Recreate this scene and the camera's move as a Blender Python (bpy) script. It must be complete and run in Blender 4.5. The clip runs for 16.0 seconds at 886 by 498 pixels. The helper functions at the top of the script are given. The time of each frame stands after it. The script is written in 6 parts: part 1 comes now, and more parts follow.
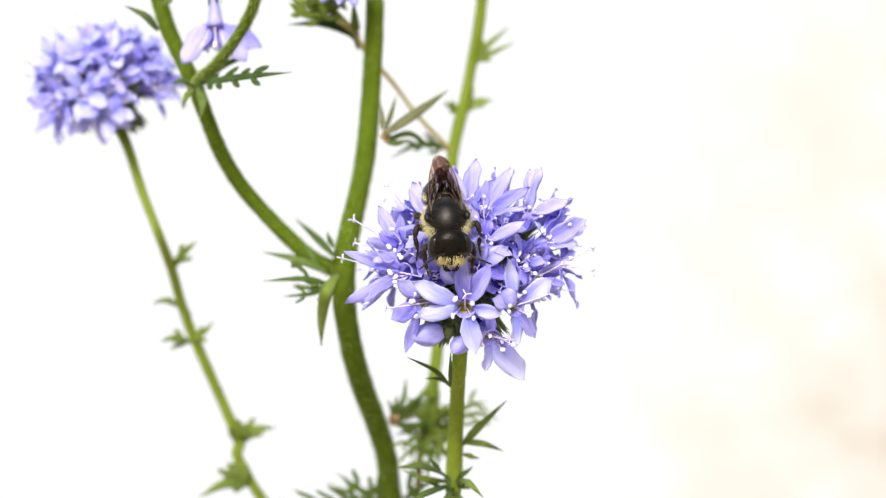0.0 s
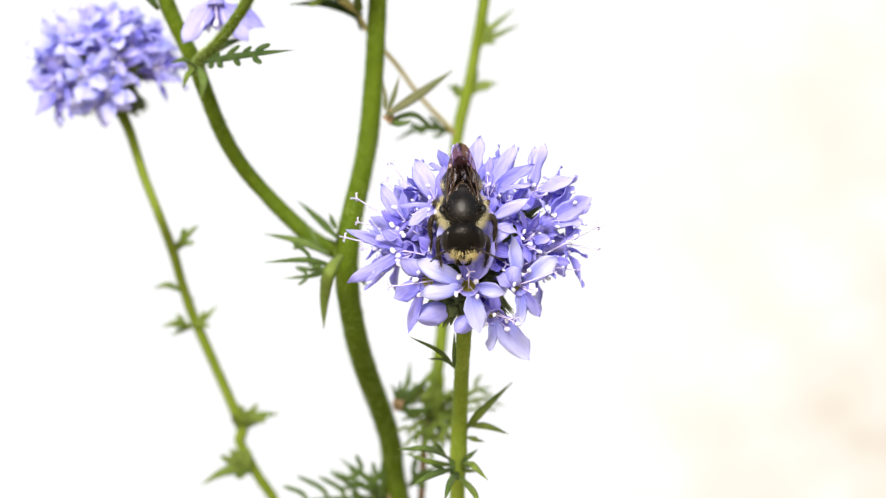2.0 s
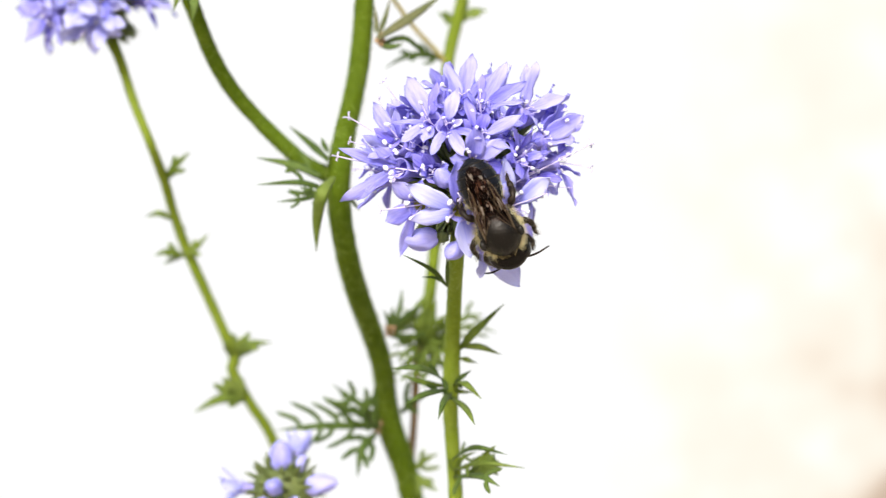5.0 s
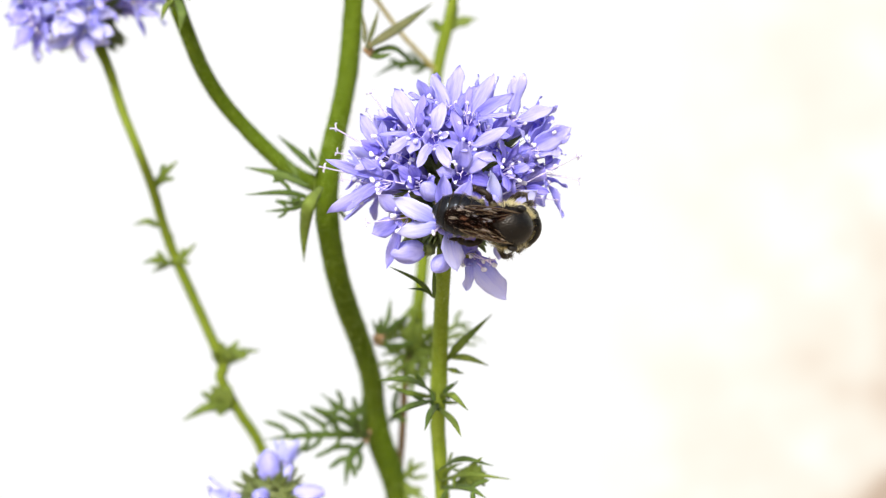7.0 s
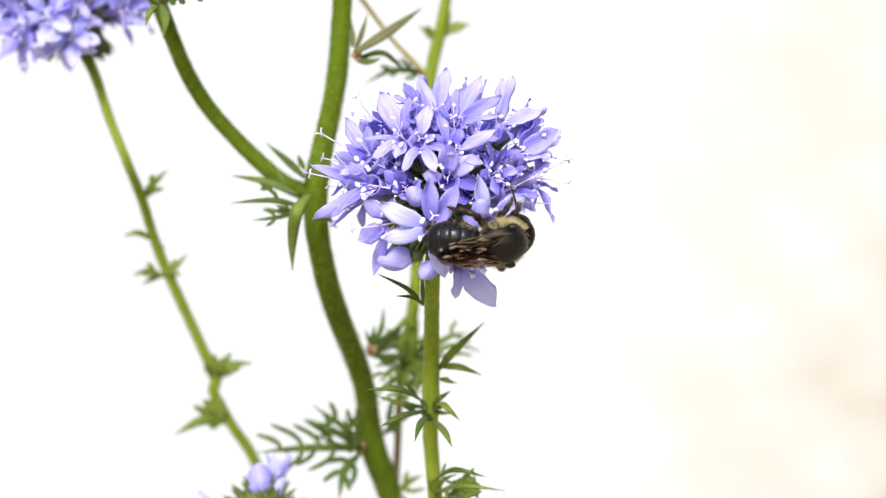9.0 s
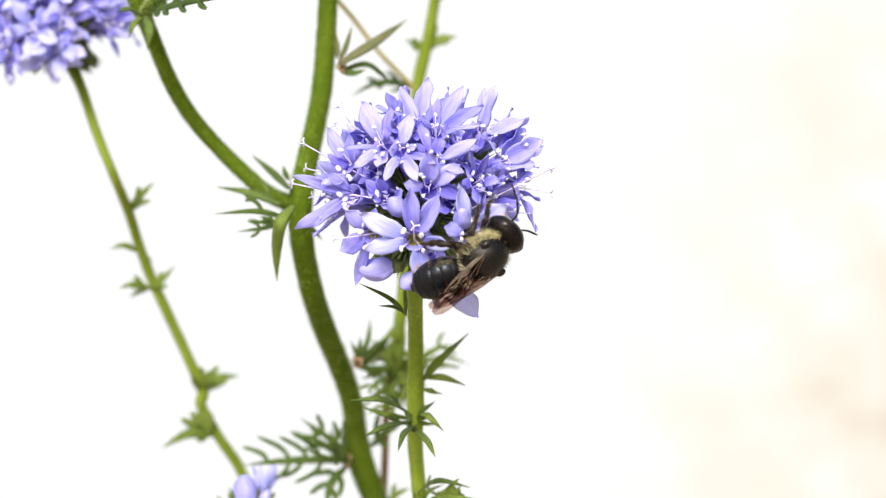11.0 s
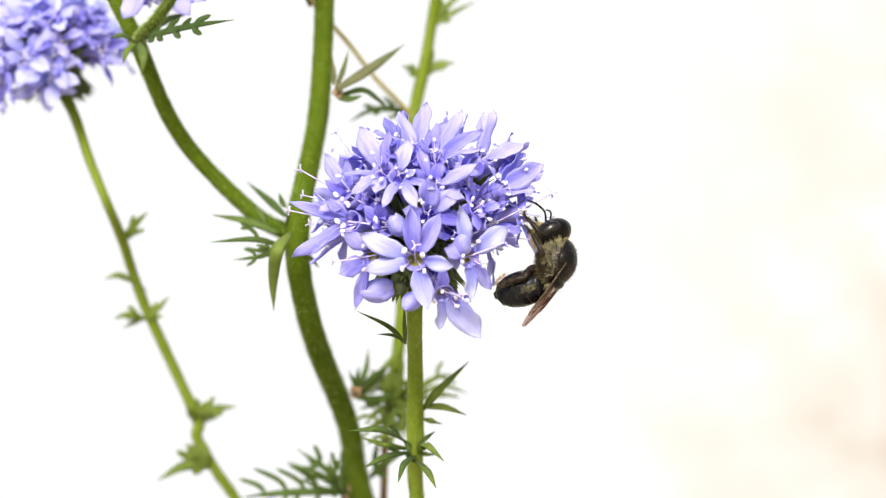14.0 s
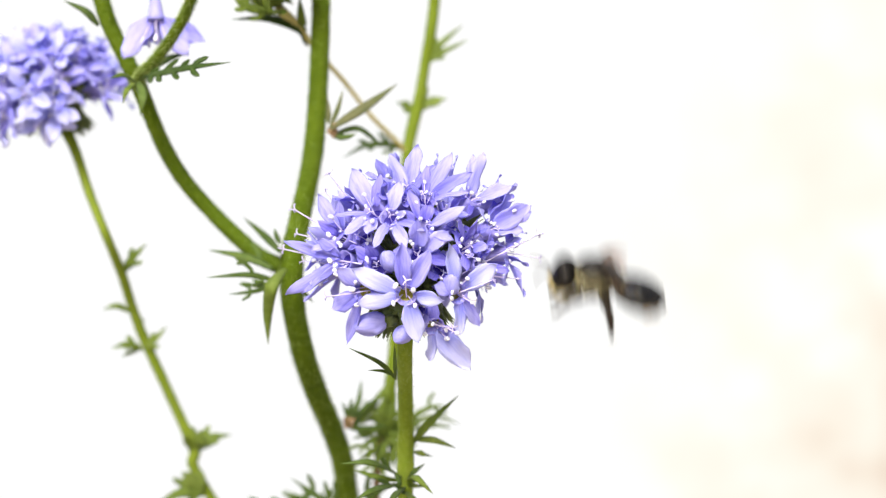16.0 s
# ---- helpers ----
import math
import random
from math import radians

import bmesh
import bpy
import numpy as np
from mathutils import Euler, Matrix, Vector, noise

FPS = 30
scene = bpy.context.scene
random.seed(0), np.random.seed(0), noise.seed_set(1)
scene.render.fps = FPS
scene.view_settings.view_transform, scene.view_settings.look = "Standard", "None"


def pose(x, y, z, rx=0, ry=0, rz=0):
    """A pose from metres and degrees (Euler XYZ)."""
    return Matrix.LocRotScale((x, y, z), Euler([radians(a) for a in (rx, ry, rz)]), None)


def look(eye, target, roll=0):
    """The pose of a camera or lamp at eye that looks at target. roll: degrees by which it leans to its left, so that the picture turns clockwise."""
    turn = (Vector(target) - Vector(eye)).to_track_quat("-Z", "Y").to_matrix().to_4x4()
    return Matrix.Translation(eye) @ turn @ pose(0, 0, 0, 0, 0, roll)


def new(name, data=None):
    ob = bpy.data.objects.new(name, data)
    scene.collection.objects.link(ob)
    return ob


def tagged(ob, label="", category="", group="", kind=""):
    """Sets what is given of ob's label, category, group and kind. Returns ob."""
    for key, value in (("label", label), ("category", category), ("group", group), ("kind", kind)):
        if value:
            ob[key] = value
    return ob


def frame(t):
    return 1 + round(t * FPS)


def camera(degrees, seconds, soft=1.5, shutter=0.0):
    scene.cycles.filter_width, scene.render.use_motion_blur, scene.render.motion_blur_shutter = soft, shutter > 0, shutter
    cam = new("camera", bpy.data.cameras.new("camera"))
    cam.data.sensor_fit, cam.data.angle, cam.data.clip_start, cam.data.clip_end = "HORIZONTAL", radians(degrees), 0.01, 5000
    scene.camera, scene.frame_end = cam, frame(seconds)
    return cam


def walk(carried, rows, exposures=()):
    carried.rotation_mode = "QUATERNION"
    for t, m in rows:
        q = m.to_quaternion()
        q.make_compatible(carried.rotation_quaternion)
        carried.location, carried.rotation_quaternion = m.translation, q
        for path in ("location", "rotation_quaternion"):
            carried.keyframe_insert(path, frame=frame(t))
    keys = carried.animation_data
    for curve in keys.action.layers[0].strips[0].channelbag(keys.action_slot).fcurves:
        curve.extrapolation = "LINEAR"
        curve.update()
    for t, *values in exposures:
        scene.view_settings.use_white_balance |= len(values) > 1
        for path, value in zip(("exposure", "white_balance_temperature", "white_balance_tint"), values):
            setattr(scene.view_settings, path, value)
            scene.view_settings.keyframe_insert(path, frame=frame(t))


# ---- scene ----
# The camera: held by hand, close to a flower head that stands 0.4 m over the ground.
cam = camera(30, 16.0, soft=1.16, shutter=0.5)
cam.data.dof.use_dof = True
cam.data.dof.focus_distance = 0.133
cam.data.dof.aperture_fstop = 32.0
PATH = [  # seconds, x, y, z, yaw, pitch, roll
    (0, 0.00071, -0.14710, 0.40217, -0.181, -0.518, 0.150),
    (0.5, 0.00069, -0.14597, 0.40032, -0.209, -0.175, 0.053),
    (1, 0.00039, -0.14578, 0.39996, -0.309, -0.046, 0.040),
    (1.5, -0.00046, -0.14542, 0.40012, -0.305, 0.192, 0.491),
    (2, 0.00100, -0.14541, 0.40022, 0.058, -0.454, 0.072),
    (2.5, 0.00076, -0.14562, 0.39994, 0.162, -0.211, 0.117),
    (3, -0.00000, -0.14631, 0.40001, 0.000, 0.002, 0.003),
    (3.5, -0.00065, -0.14585, 0.39971, -0.221, 0.302, -0.113),
    (4, -0.00081, -0.14507, 0.39868, -0.010, 0.068, 0.271),
    (4.5, -0.00172, -0.14532, 0.39665, 0.063, -0.288, 0.237),
    (5, 0.00041, -0.14573, 0.39704, -0.428, -1.962, -0.209),
    (5.2, 0.00092, -0.14645, 0.39665, -0.598, -1.906, -0.080),
    (7.3, 0.00128, -0.14497, 0.39817, -0.573, -1.998, -0.044),
    (7.5, 0.00250, -0.14459, 0.39810, -0.655, -1.952, -0.175),
    (8, 0.00269, -0.14529, 0.39742, -0.466, -1.421, 0.103),
    (8.5, 0.00360, -0.14393, 0.39776, -0.613, -1.406, -0.486),
    (8.7, 0.00320, -0.14308, 0.39720, -0.285, -1.404, -0.508),
    (10.8, 0.00454, -0.14225, 0.39655, 0.150, -0.675, -0.714),
    (11, 0.00477, -0.14273, 0.39619, -0.075, -0.690, -0.708),
    (11.5, 0.00480, -0.14229, 0.39669, -0.103, -0.752, -0.849),
    (12, 0.00450, -0.14320, 0.39826, -0.241, -0.125, -0.955),
    (12.5, 0.00477, -0.14421, 0.39797, -0.473, 0.037, -0.903),
    (13, 0.00491, -0.14249, 0.39487, -0.295, -0.417, -1.040),
    (13.5, 0.00511, -0.14200, 0.39598, -0.413, -0.433, -0.978),
    (14, 0.00431, -0.14060, 0.39588, -0.302, 0.369, -1.079),
    (14.5, 0.00464, -0.14183, 0.39809, -0.377, 0.252, -0.998),
    (15, 0.00669, -0.14317, 0.39877, -0.518, 0.502, -0.992),
    (15.5, 0.00606, -0.14317, 0.39807, -0.030, 0.517, -0.900),
    (16, 0.00522, -0.14417, 0.39783, -0.285, 0.872, -0.740),
]
walk(cam, [(t, pose(x, y, z, 90, 0, yaw) @ pose(0, 0, 0, pitch) @ pose(0, 0, 0, 0, 0, roll))
           for t, x, y, z, yaw, pitch, roll in PATH], exposures=((0.0, 0.0), (16.0, 0.0)))

# ---- light: bright hazy daylight ----
world = bpy.data.worlds.new("sky")
scene.world = world
world.use_nodes = True
wn, wl = world.node_tree.nodes, world.node_tree.links
sky = wn.new("ShaderNodeTexSky")
sky.sky_type = "NISHITA"
sky.sun_disc = False
sky.sun_elevation = radians(37)
sky.sun_rotation = radians(190)
sky.air_density, sky.dust_density, sky.ozone_density = 1.0, 7.0, 0.6
wn["Background"].inputs["Strength"].default_value = 0.21
wl.new(sky.outputs["Color"], wn["Background"].inputs["Color"])

sun = new("sun", bpy.data.lights.new("sun", "SUN"))
sun.data.energy = 3.5
sun.data.angle = radians(16)
sun.data.color = (1.0, 0.98, 0.95)
sun.matrix_world = look((-0.4, -2.1, 2.0), (0, 0, 0.4))


# ---- materials ----
def material(name):
    m = bpy.data.materials.new(name)
    m.use_nodes = True
    return m, m.node_tree.nodes, m.node_tree.links, m.node_tree.nodes["Principled BSDF"]


def ramp(nodes, stops):
    r = nodes.new("ShaderNodeValToRGB")
    r.color_ramp.elements[0].position, r.color_ramp.elements[0].color = stops[0][0], (*stops[0][1], 1)
    r.color_ramp.elements[1].position, r.color_ramp.elements[1].color = stops[-1][0], (*stops[-1][1], 1)
    for p, c in stops[1:-1]:
        r.color_ramp.elements.new(p).color = (*c, 1)
    return r


def noise_node(nodes, links, scale, detail=3.0, stretch=(1, 1, 1), kind="Object"):
    tc, mp, n = nodes.new("ShaderNodeTexCoord"), nodes.new("ShaderNodeMapping"), nodes.new("ShaderNodeTexNoise")
    mp.inputs["Scale"].default_value = stretch
    n.inputs["Scale"].default_value, n.inputs["Detail"].default_value = scale, detail
    links.new(tc.outputs[kind], mp.inputs["Vector"])
    links.new(mp.outputs["Vector"], n.inputs["Vector"])
    return n


def organic(name, colours, scale, fine, rough=0.5, bump=0.3, depth=0.0001, stretch=(1, 1, 1), through_light=0.0, spread=0.06, coat=0.0, gloss=0.4, along=0.0, velvet=0.0):
    """A living surface: broad patches and fine grain, relief, a shift from piece to piece, some light through it."""
    m, n, l, b = material(name)
    broad = noise_node(n, l, scale, 3, stretch)
    grain = noise_node(n, l, fine, 2, stretch)
    mixv = n.new("ShaderNodeMath")
    mixv.operation = "MULTIPLY_ADD"
    mixv.inputs[1].default_value, mixv.inputs[2].default_value = 0.45, 0.28
    l.new(grain.outputs["Fac"], mixv.inputs[0])
    add = n.new("ShaderNodeMath")
    add.operation = "MULTIPLY_ADD"
    add.inputs[1].default_value = 0.55
    l.new(broad.outputs["Fac"], add.inputs[0])
    sub = n.new("ShaderNodeMath")
    sub.operation = "SUBTRACT"
    sub.inputs[1].default_value = 0.28
    l.new(mixv.outputs[0], sub.inputs[0])
    l.new(sub.outputs[0], add.inputs[2])
    info = n.new("ShaderNodeObjectInfo")
    shift = n.new("ShaderNodeMath")
    shift.operation = "MULTIPLY_ADD"
    shift.inputs[1].default_value = spread * 2
    l.new(info.outputs["Random"], shift.inputs[0])
    l.new(add.outputs[0], shift.inputs[2])
    r = ramp(n, colours)
    l.new(shift.outputs[0], r.inputs["Fac"])
    if along:  # paler from the foot of the petal to its tip
        tc, sep, run, more = n.new("ShaderNodeTexCoord"), n.new("ShaderNodeSeparateXYZ"), n.new("ShaderNodeMapRange"), n.new("ShaderNodeMath")
        l.new(tc.outputs["Object"], sep.inputs[0])
        run.inputs["From Max"].default_value = 0.0032
        run.inputs["To Min"].default_value, run.inputs["To Max"].default_value = -along, along
        l.new(sep.outputs["X"], run.inputs["Value"])
        l.new(shift.outputs[0], more.inputs[0])
        l.new(run.outputs[0], more.inputs[1])
        l.new(more.outputs[0], r.inputs["Fac"])
    l.new(r.outputs["Color"], b.inputs["Base Color"])
    b.inputs["Roughness"].default_value = rough
    b.inputs["Coat Weight"].default_value = coat
    b.inputs["Specular IOR Level"].default_value = gloss
    b.inputs["Sheen Weight"].default_value = velvet
    b.inputs["Sheen Roughness"].default_value = 0.35
    b.inputs["Sheen Tint"].default_value = (0.62, 0.85, 0.25, 1)
    bp = n.new("ShaderNodeBump")
    bp.inputs["Strength"].default_value, bp.inputs["Distance"].default_value = bump, depth
    l.new(grain.outputs["Fac"], bp.inputs["Height"])
    l.new(bp.outputs["Normal"], b.inputs["Normal"])
    if through_light:
        t, mx = n.new("ShaderNodeBsdfTranslucent"), n.new("ShaderNodeMixShader")
        l.new(r.outputs["Color"], t.inputs["Color"])
        mx.inputs["Fac"].default_value = through_light
        l.new(b.outputs["BSDF"], mx.inputs[1])
        l.new(t.outputs["BSDF"], mx.inputs[2])
        l.new(mx.outputs["Shader"], n["Material Output"].inputs["Surface"])
    return m


PETAL = organic("petal", [(0.30, (0.20, 0.19, 0.79)), (0.52, (0.335, 0.325, 0.88)), (0.78, (0.54, 0.545, 0.93))], 300, 2800, 0.5, 0.45, 0.00009, (0.2, 1.6, 1), 0.4, 0.10, along=0.10)
PETAL_OPEN = organic("open_petal", [(0.30, (0.29, 0.315, 0.85)), (0.52, (0.44, 0.47, 0.92)), (0.78, (0.65, 0.675, 0.95))], 300, 2800, 0.5, 0.45, 0.00009, (0.2, 1.6, 1), 0.4, 0.08, along=0.12)
# Three tones of one petal; crevice shade and frontal light sit in the colours.
PETAL_SHADED = organic("shaded_petal", [(0.28, (0.090, 0.075, 0.50)), (0.52, (0.18, 0.16, 0.73)), (0.80, (0.33, 0.31, 0.86))], 300, 2600, 0.5, 0.5, 0.00010, (0.18, 1.8, 1), 0.40, 0.12, along=0.16)
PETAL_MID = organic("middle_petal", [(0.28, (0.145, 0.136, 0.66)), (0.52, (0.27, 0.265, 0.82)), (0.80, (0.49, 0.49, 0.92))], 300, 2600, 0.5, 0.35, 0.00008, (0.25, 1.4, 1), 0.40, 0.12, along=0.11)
PETAL_LIT = organic("lit_petal", [(0.22, (0.18, 0.19, 0.81)), (0.46, (0.36, 0.39, 0.90)), (0.74, (0.57, 0.60, 0.94))], 300, 2600, 0.5, 0.5, 0.00010, (0.18, 1.8, 1), 0.40, 0.08, along=0.22)
TUBE = organic("corolla_tube", [(0.3, (0.21, 0.19, 0.68)), (0.7, (0.40, 0.38, 0.85))], 300, 1800, 0.5, 0.2, 0.00006, (2, 2, 0.3), 0.3)
BUD = organic("bud", [(0.3, (0.20, 0.20, 0.72)), (0.7, (0.38, 0.39, 0.87))], 500, 2400, 0.5, 0.5, 0.0001, (1.5, 1.5, 0.25), 0.1)
THROAT = organic("throat", [(0.3, (0.20, 0.20, 0.03)), (0.7, (0.42, 0.41, 0.09))], 600, 3000, 0.5, 0.2, 0.00005)
THROAT_VIOLET = organic("violet_throat", [(0.3, (0.06, 0.045, 0.36)), (0.7, (0.14, 0.12, 0.58))], 600, 3000, 0.5, 0.2, 0.00005, through_light=0.2)
ANTHER = organic("anther", [(0.3, (0.46, 0.49, 0.68)), (0.7, (0.72, 0.72, 0.80))], 900, 4000, 0.6, 0.3, 0.00005)
FILAMENT = organic("filament", [(0.3, (0.52, 0.46, 0.86)), (0.7, (0.8, 0.76, 0.94))], 500, 2500, 0.5, 0.1, 0.00004, (1, 1, 1), 0.3)
STALK = organic("stalk", [(0.25, (0.034, 0.061, 0.0028)), (0.5, (0.057, 0.094, 0.0045)), (0.8, (0.102, 0.150, 0.012))], 140, 2200, 0.7, 0.9, 0.0002, (1, 1, 0.6), 0.0, 0.05, 0.0, 0.05, velvet=0.12)
STALK_LIGHT = organic("stalk_light", [(0.25, (0.076, 0.116, 0.006)), (0.5, (0.118, 0.170, 0.012)), (0.8, (0.19, 0.252, 0.032))], 90, 1500, 0.65, 0.35, 0.0001, (2, 2, 0.15), 0.12, 0.05, 0.0, 0.08, velvet=0.12)
STALK_FRESH = organic("stalk_fresh", [(0.25, (0.112, 0.165, 0.011)), (0.5, (0.175, 0.25, 0.024)), (0.8, (0.28, 0.36, 0.06))], 90, 1500, 0.65, 0.35, 0.0001, (2, 2, 0.15), 0.12, 0.05, 0.0, 0.08, velvet=0.12)
STALK_PALE = organic("stalk_pale", [(0.25, (0.30, 0.285, 0.085)), (0.55, (0.41, 0.38, 0.14)), (0.85, (0.50, 0.44, 0.20))], 120, 1500, 0.6, 0.3, 0.0001, (1, 1, 0.25), 0.0, 0.05, 0.0, 0.1)
LEAF = organic("leaf", [(0.25, (0.032, 0.062, 0.013)), (0.5, (0.060, 0.102, 0.021)), (0.8, (0.105, 0.16, 0.036))], 160, 1400, 0.6, 0.35, 0.0001, (1, 1, 1), 0.2, 0.08, 0.0, 0.14)
LEAF_GREY = organic("leaf_grey", [(0.25, (0.062, 0.082, 0.030)), (0.5, (0.102, 0.122, 0.050)), (0.8, (0.18, 0.175, 0.09))], 160, 1400, 0.6, 0.35, 0.0001, (1, 1, 1), 0.2, 0.08, 0.0, 0.12)
LEAF_DARK = organic("leaf_dark", [(0.25, (0.020, 0.042, 0.010)), (0.5, (0.038, 0.070, 0.016)), (0.8, (0.075, 0.115, 0.030))], 160, 1400, 0.6, 0.35, 0.0001, (1, 1, 1), 0.15, 0.08, 0.0, 0.12)
LEAF_FRESH = organic("leaf_fresh", [(0.25, (0.075, 0.12, 0.014)), (0.55, (0.13, 0.19, 0.032)), (0.85, (0.20, 0.27, 0.06))], 160, 1400, 0.6, 0.35, 0.0001, (1, 1, 1), 0.3, 0.08, 0.0, 0.14)
CALYX = organic("calyx", [(0.25, (0.045, 0.068, 0.018)), (0.55, (0.10, 0.135, 0.036)), (0.85, (0.19, 0.22, 0.075))], 350, 2500, 0.55, 0.4, 0.0001, (1, 1, 1), 0.1, 0.06)
RUSTY_STEM = organic("rusty_stem", [(0.25, (0.085, 0.055, 0.02)), (0.55, (0.15, 0.095, 0.04)), (0.85, (0.22, 0.15, 0.07))], 200, 1800, 0.65, 0.4, 0.0001)
TUBE_PALE = organic("pale_tube", [(0.3, (0.34, 0.34, 0.82)), (0.7, (0.50, 0.50, 0.90))], 300, 1800, 0.5, 0.2, 0.00006, (2, 2, 0.3), 0.4)
RUSTY = organic("rusty_knot", [(0.25, (0.17, 0.10, 0.045)), (0.55, (0.27, 0.18, 0.09)), (0.85, (0.38, 0.29, 0.17))], 300, 2000, 0.65, 0.4, 0.0001)
DOWN = organic("down", [(0.3, (0.22, 0.32, 0.06)), (0.7, (0.38, 0.48, 0.16))], 300, 2000, 0.6, 0.0, 0.00001, (1, 1, 1), 0.4)
CHITIN = organic("chitin", [(0.3, (0.002, 0.0018, 0.0016)), (0.7, (0.006, 0.005, 0.004))], 500, 4500, 0.18, 0.7, 0.00008, gloss=0.11)
THORAX = organic("thorax_skin", [(0.3, (0.002, 0.0018, 0.0016)), (0.7, (0.006, 0.005, 0.004))], 600, 7000, 0.27, 0.8, 0.00006, gloss=0.22)
ABDOMEN = organic("abdomen_skin", [(0.3, (0.003, 0.003, 0.004)), (0.7, (0.008, 0.008, 0.009))], 500, 6500, 0.17, 0.3, 0.00005, gloss=0.22)
ABDOMEN.node_tree.nodes["Principled BSDF"].inputs["Specular Tint"].default_value = (0.62, 0.78, 1.0, 1)
RIM = organic("segment_rim", [(0.3, (0.004, 0.0035, 0.003)), (0.7, (0.012, 0.010, 0.008))], 900, 6000, 0.5, 0.3, 0.00004, gloss=0.1)
EYE = organic("eye", [(0.3, (0.004, 0.004, 0.004)), (0.7, (0.014, 0.013, 0.012))], 900, 9000, 0.14, 0.3, 0.00003, gloss=0.2)
FUR = organic("fur", [(0.3, (0.42, 0.38, 0.17)), (0.7, (0.70, 0.66, 0.42))], 500, 3000, 0.7, 0.0, 0.00001, (1, 1, 1), 0.3, 0.05)
FUR_GOLD = organic("fur_gold", [(0.3, (0.36, 0.29, 0.09)), (0.7, (0.68, 0.60, 0.30))], 500, 3000, 0.7, 0.0, 0.00001, (1, 1, 1), 0.3, 0.05)
FUR_BROWN = organic("fur_brown", [(0.3, (0.075, 0.060, 0.024)), (0.7, (0.17, 0.14, 0.065))], 500, 3000, 0.7, 0.0, 0.00001, (1, 1, 1), 0.3, 0.05)
FUR_DARK = organic("fur_dark", [(0.3, (0.006, 0.005, 0.003)), (0.7, (0.022, 0.016, 0.010))], 500, 3000, 0.7, 0.0, 0.00001, (1, 1, 1), 0.2, 0.05)
SCOPA = organic("scopa", [(0.3, (0.32, 0.17, 0.02)), (0.7, (0.55, 0.33, 0.06))], 500, 3000, 0.7, 0.0, 0.00001, (1, 1, 1), 0.3, 0.05)
LEG = organic("leg_skin", [(0.3, (0.004, 0.003, 0.003)), (0.7, (0.02, 0.014, 0.010))], 700, 5000, 0.36, 0.5, 0.00004, gloss=0.15)
VEIN = organic("wing_vein", [(0.3, (0.030, 0.020, 0.010)), (0.7, (0.11, 0.078, 0.042))], 700, 5000, 0.2, 0.2, 0.00003, gloss=0.9)


def wing_material():
    """A thin membrane: smoky brown to look through, with a glossy, finely wrinkled skin."""
    m, n, l, b = material("wing_membrane")
    grain = noise_node(n, l, 1500, 3, (0.35, 1.7, 1))
    r = ramp(n, [(0.3, (0.61, 0.51, 0.47)), (0.7, (0.80, 0.70, 0.65))])
    l.new(grain.outputs["Fac"], r.inputs["Fac"])
    folds = noise_node(n, l, 1900, 2, (0.5, 1.9, 1))
    shine = ramp(n, [(0.54, (0.004, 0.004, 0.004)), (0.60, (0.03, 0.03, 0.03)), (0.68, (0.40, 0.40, 0.40))])
    l.new(folds.outputs["Fac"], shine.inputs["Fac"])
    bp = n.new("ShaderNodeBump")
    bp.inputs["Strength"].default_value, bp.inputs["Distance"].default_value = 0.8, 0.00012
    l.new(grain.outputs["Fac"], bp.inputs["Height"])
    clear, skin, mx = n.new("ShaderNodeBsdfTransparent"), n.new("ShaderNodeBsdfGlossy"), n.new("ShaderNodeMixShader")
    l.new(r.outputs["Color"], clear.inputs["Color"])
    skin.inputs["Roughness"].default_value = 0.11
    skin.inputs["Color"].default_value = (0.9, 0.9, 0.9, 1)
    l.new(bp.outputs["Normal"], skin.inputs["Normal"])
    l.new(shine.outputs["Color"], mx.inputs["Fac"])
    l.new(clear.outputs[0], mx.inputs[1])
    l.new(skin.outputs[0], mx.inputs[2])
    b.inputs["Base Color"].default_value = (0.10, 0.06, 0.045, 1)
    b.inputs["Roughness"].default_value = 0.4
    mx2 = n.new("ShaderNodeMixShader")
    mx2.inputs["Fac"].default_value = 0.004
    l.new(mx.outputs[0], mx2.inputs[1])
    l.new(b.outputs["BSDF"], mx2.inputs[2])
    l.new(mx2.outputs[0], n["Material Output"].inputs["Surface"])
    return m


WING = wing_material()


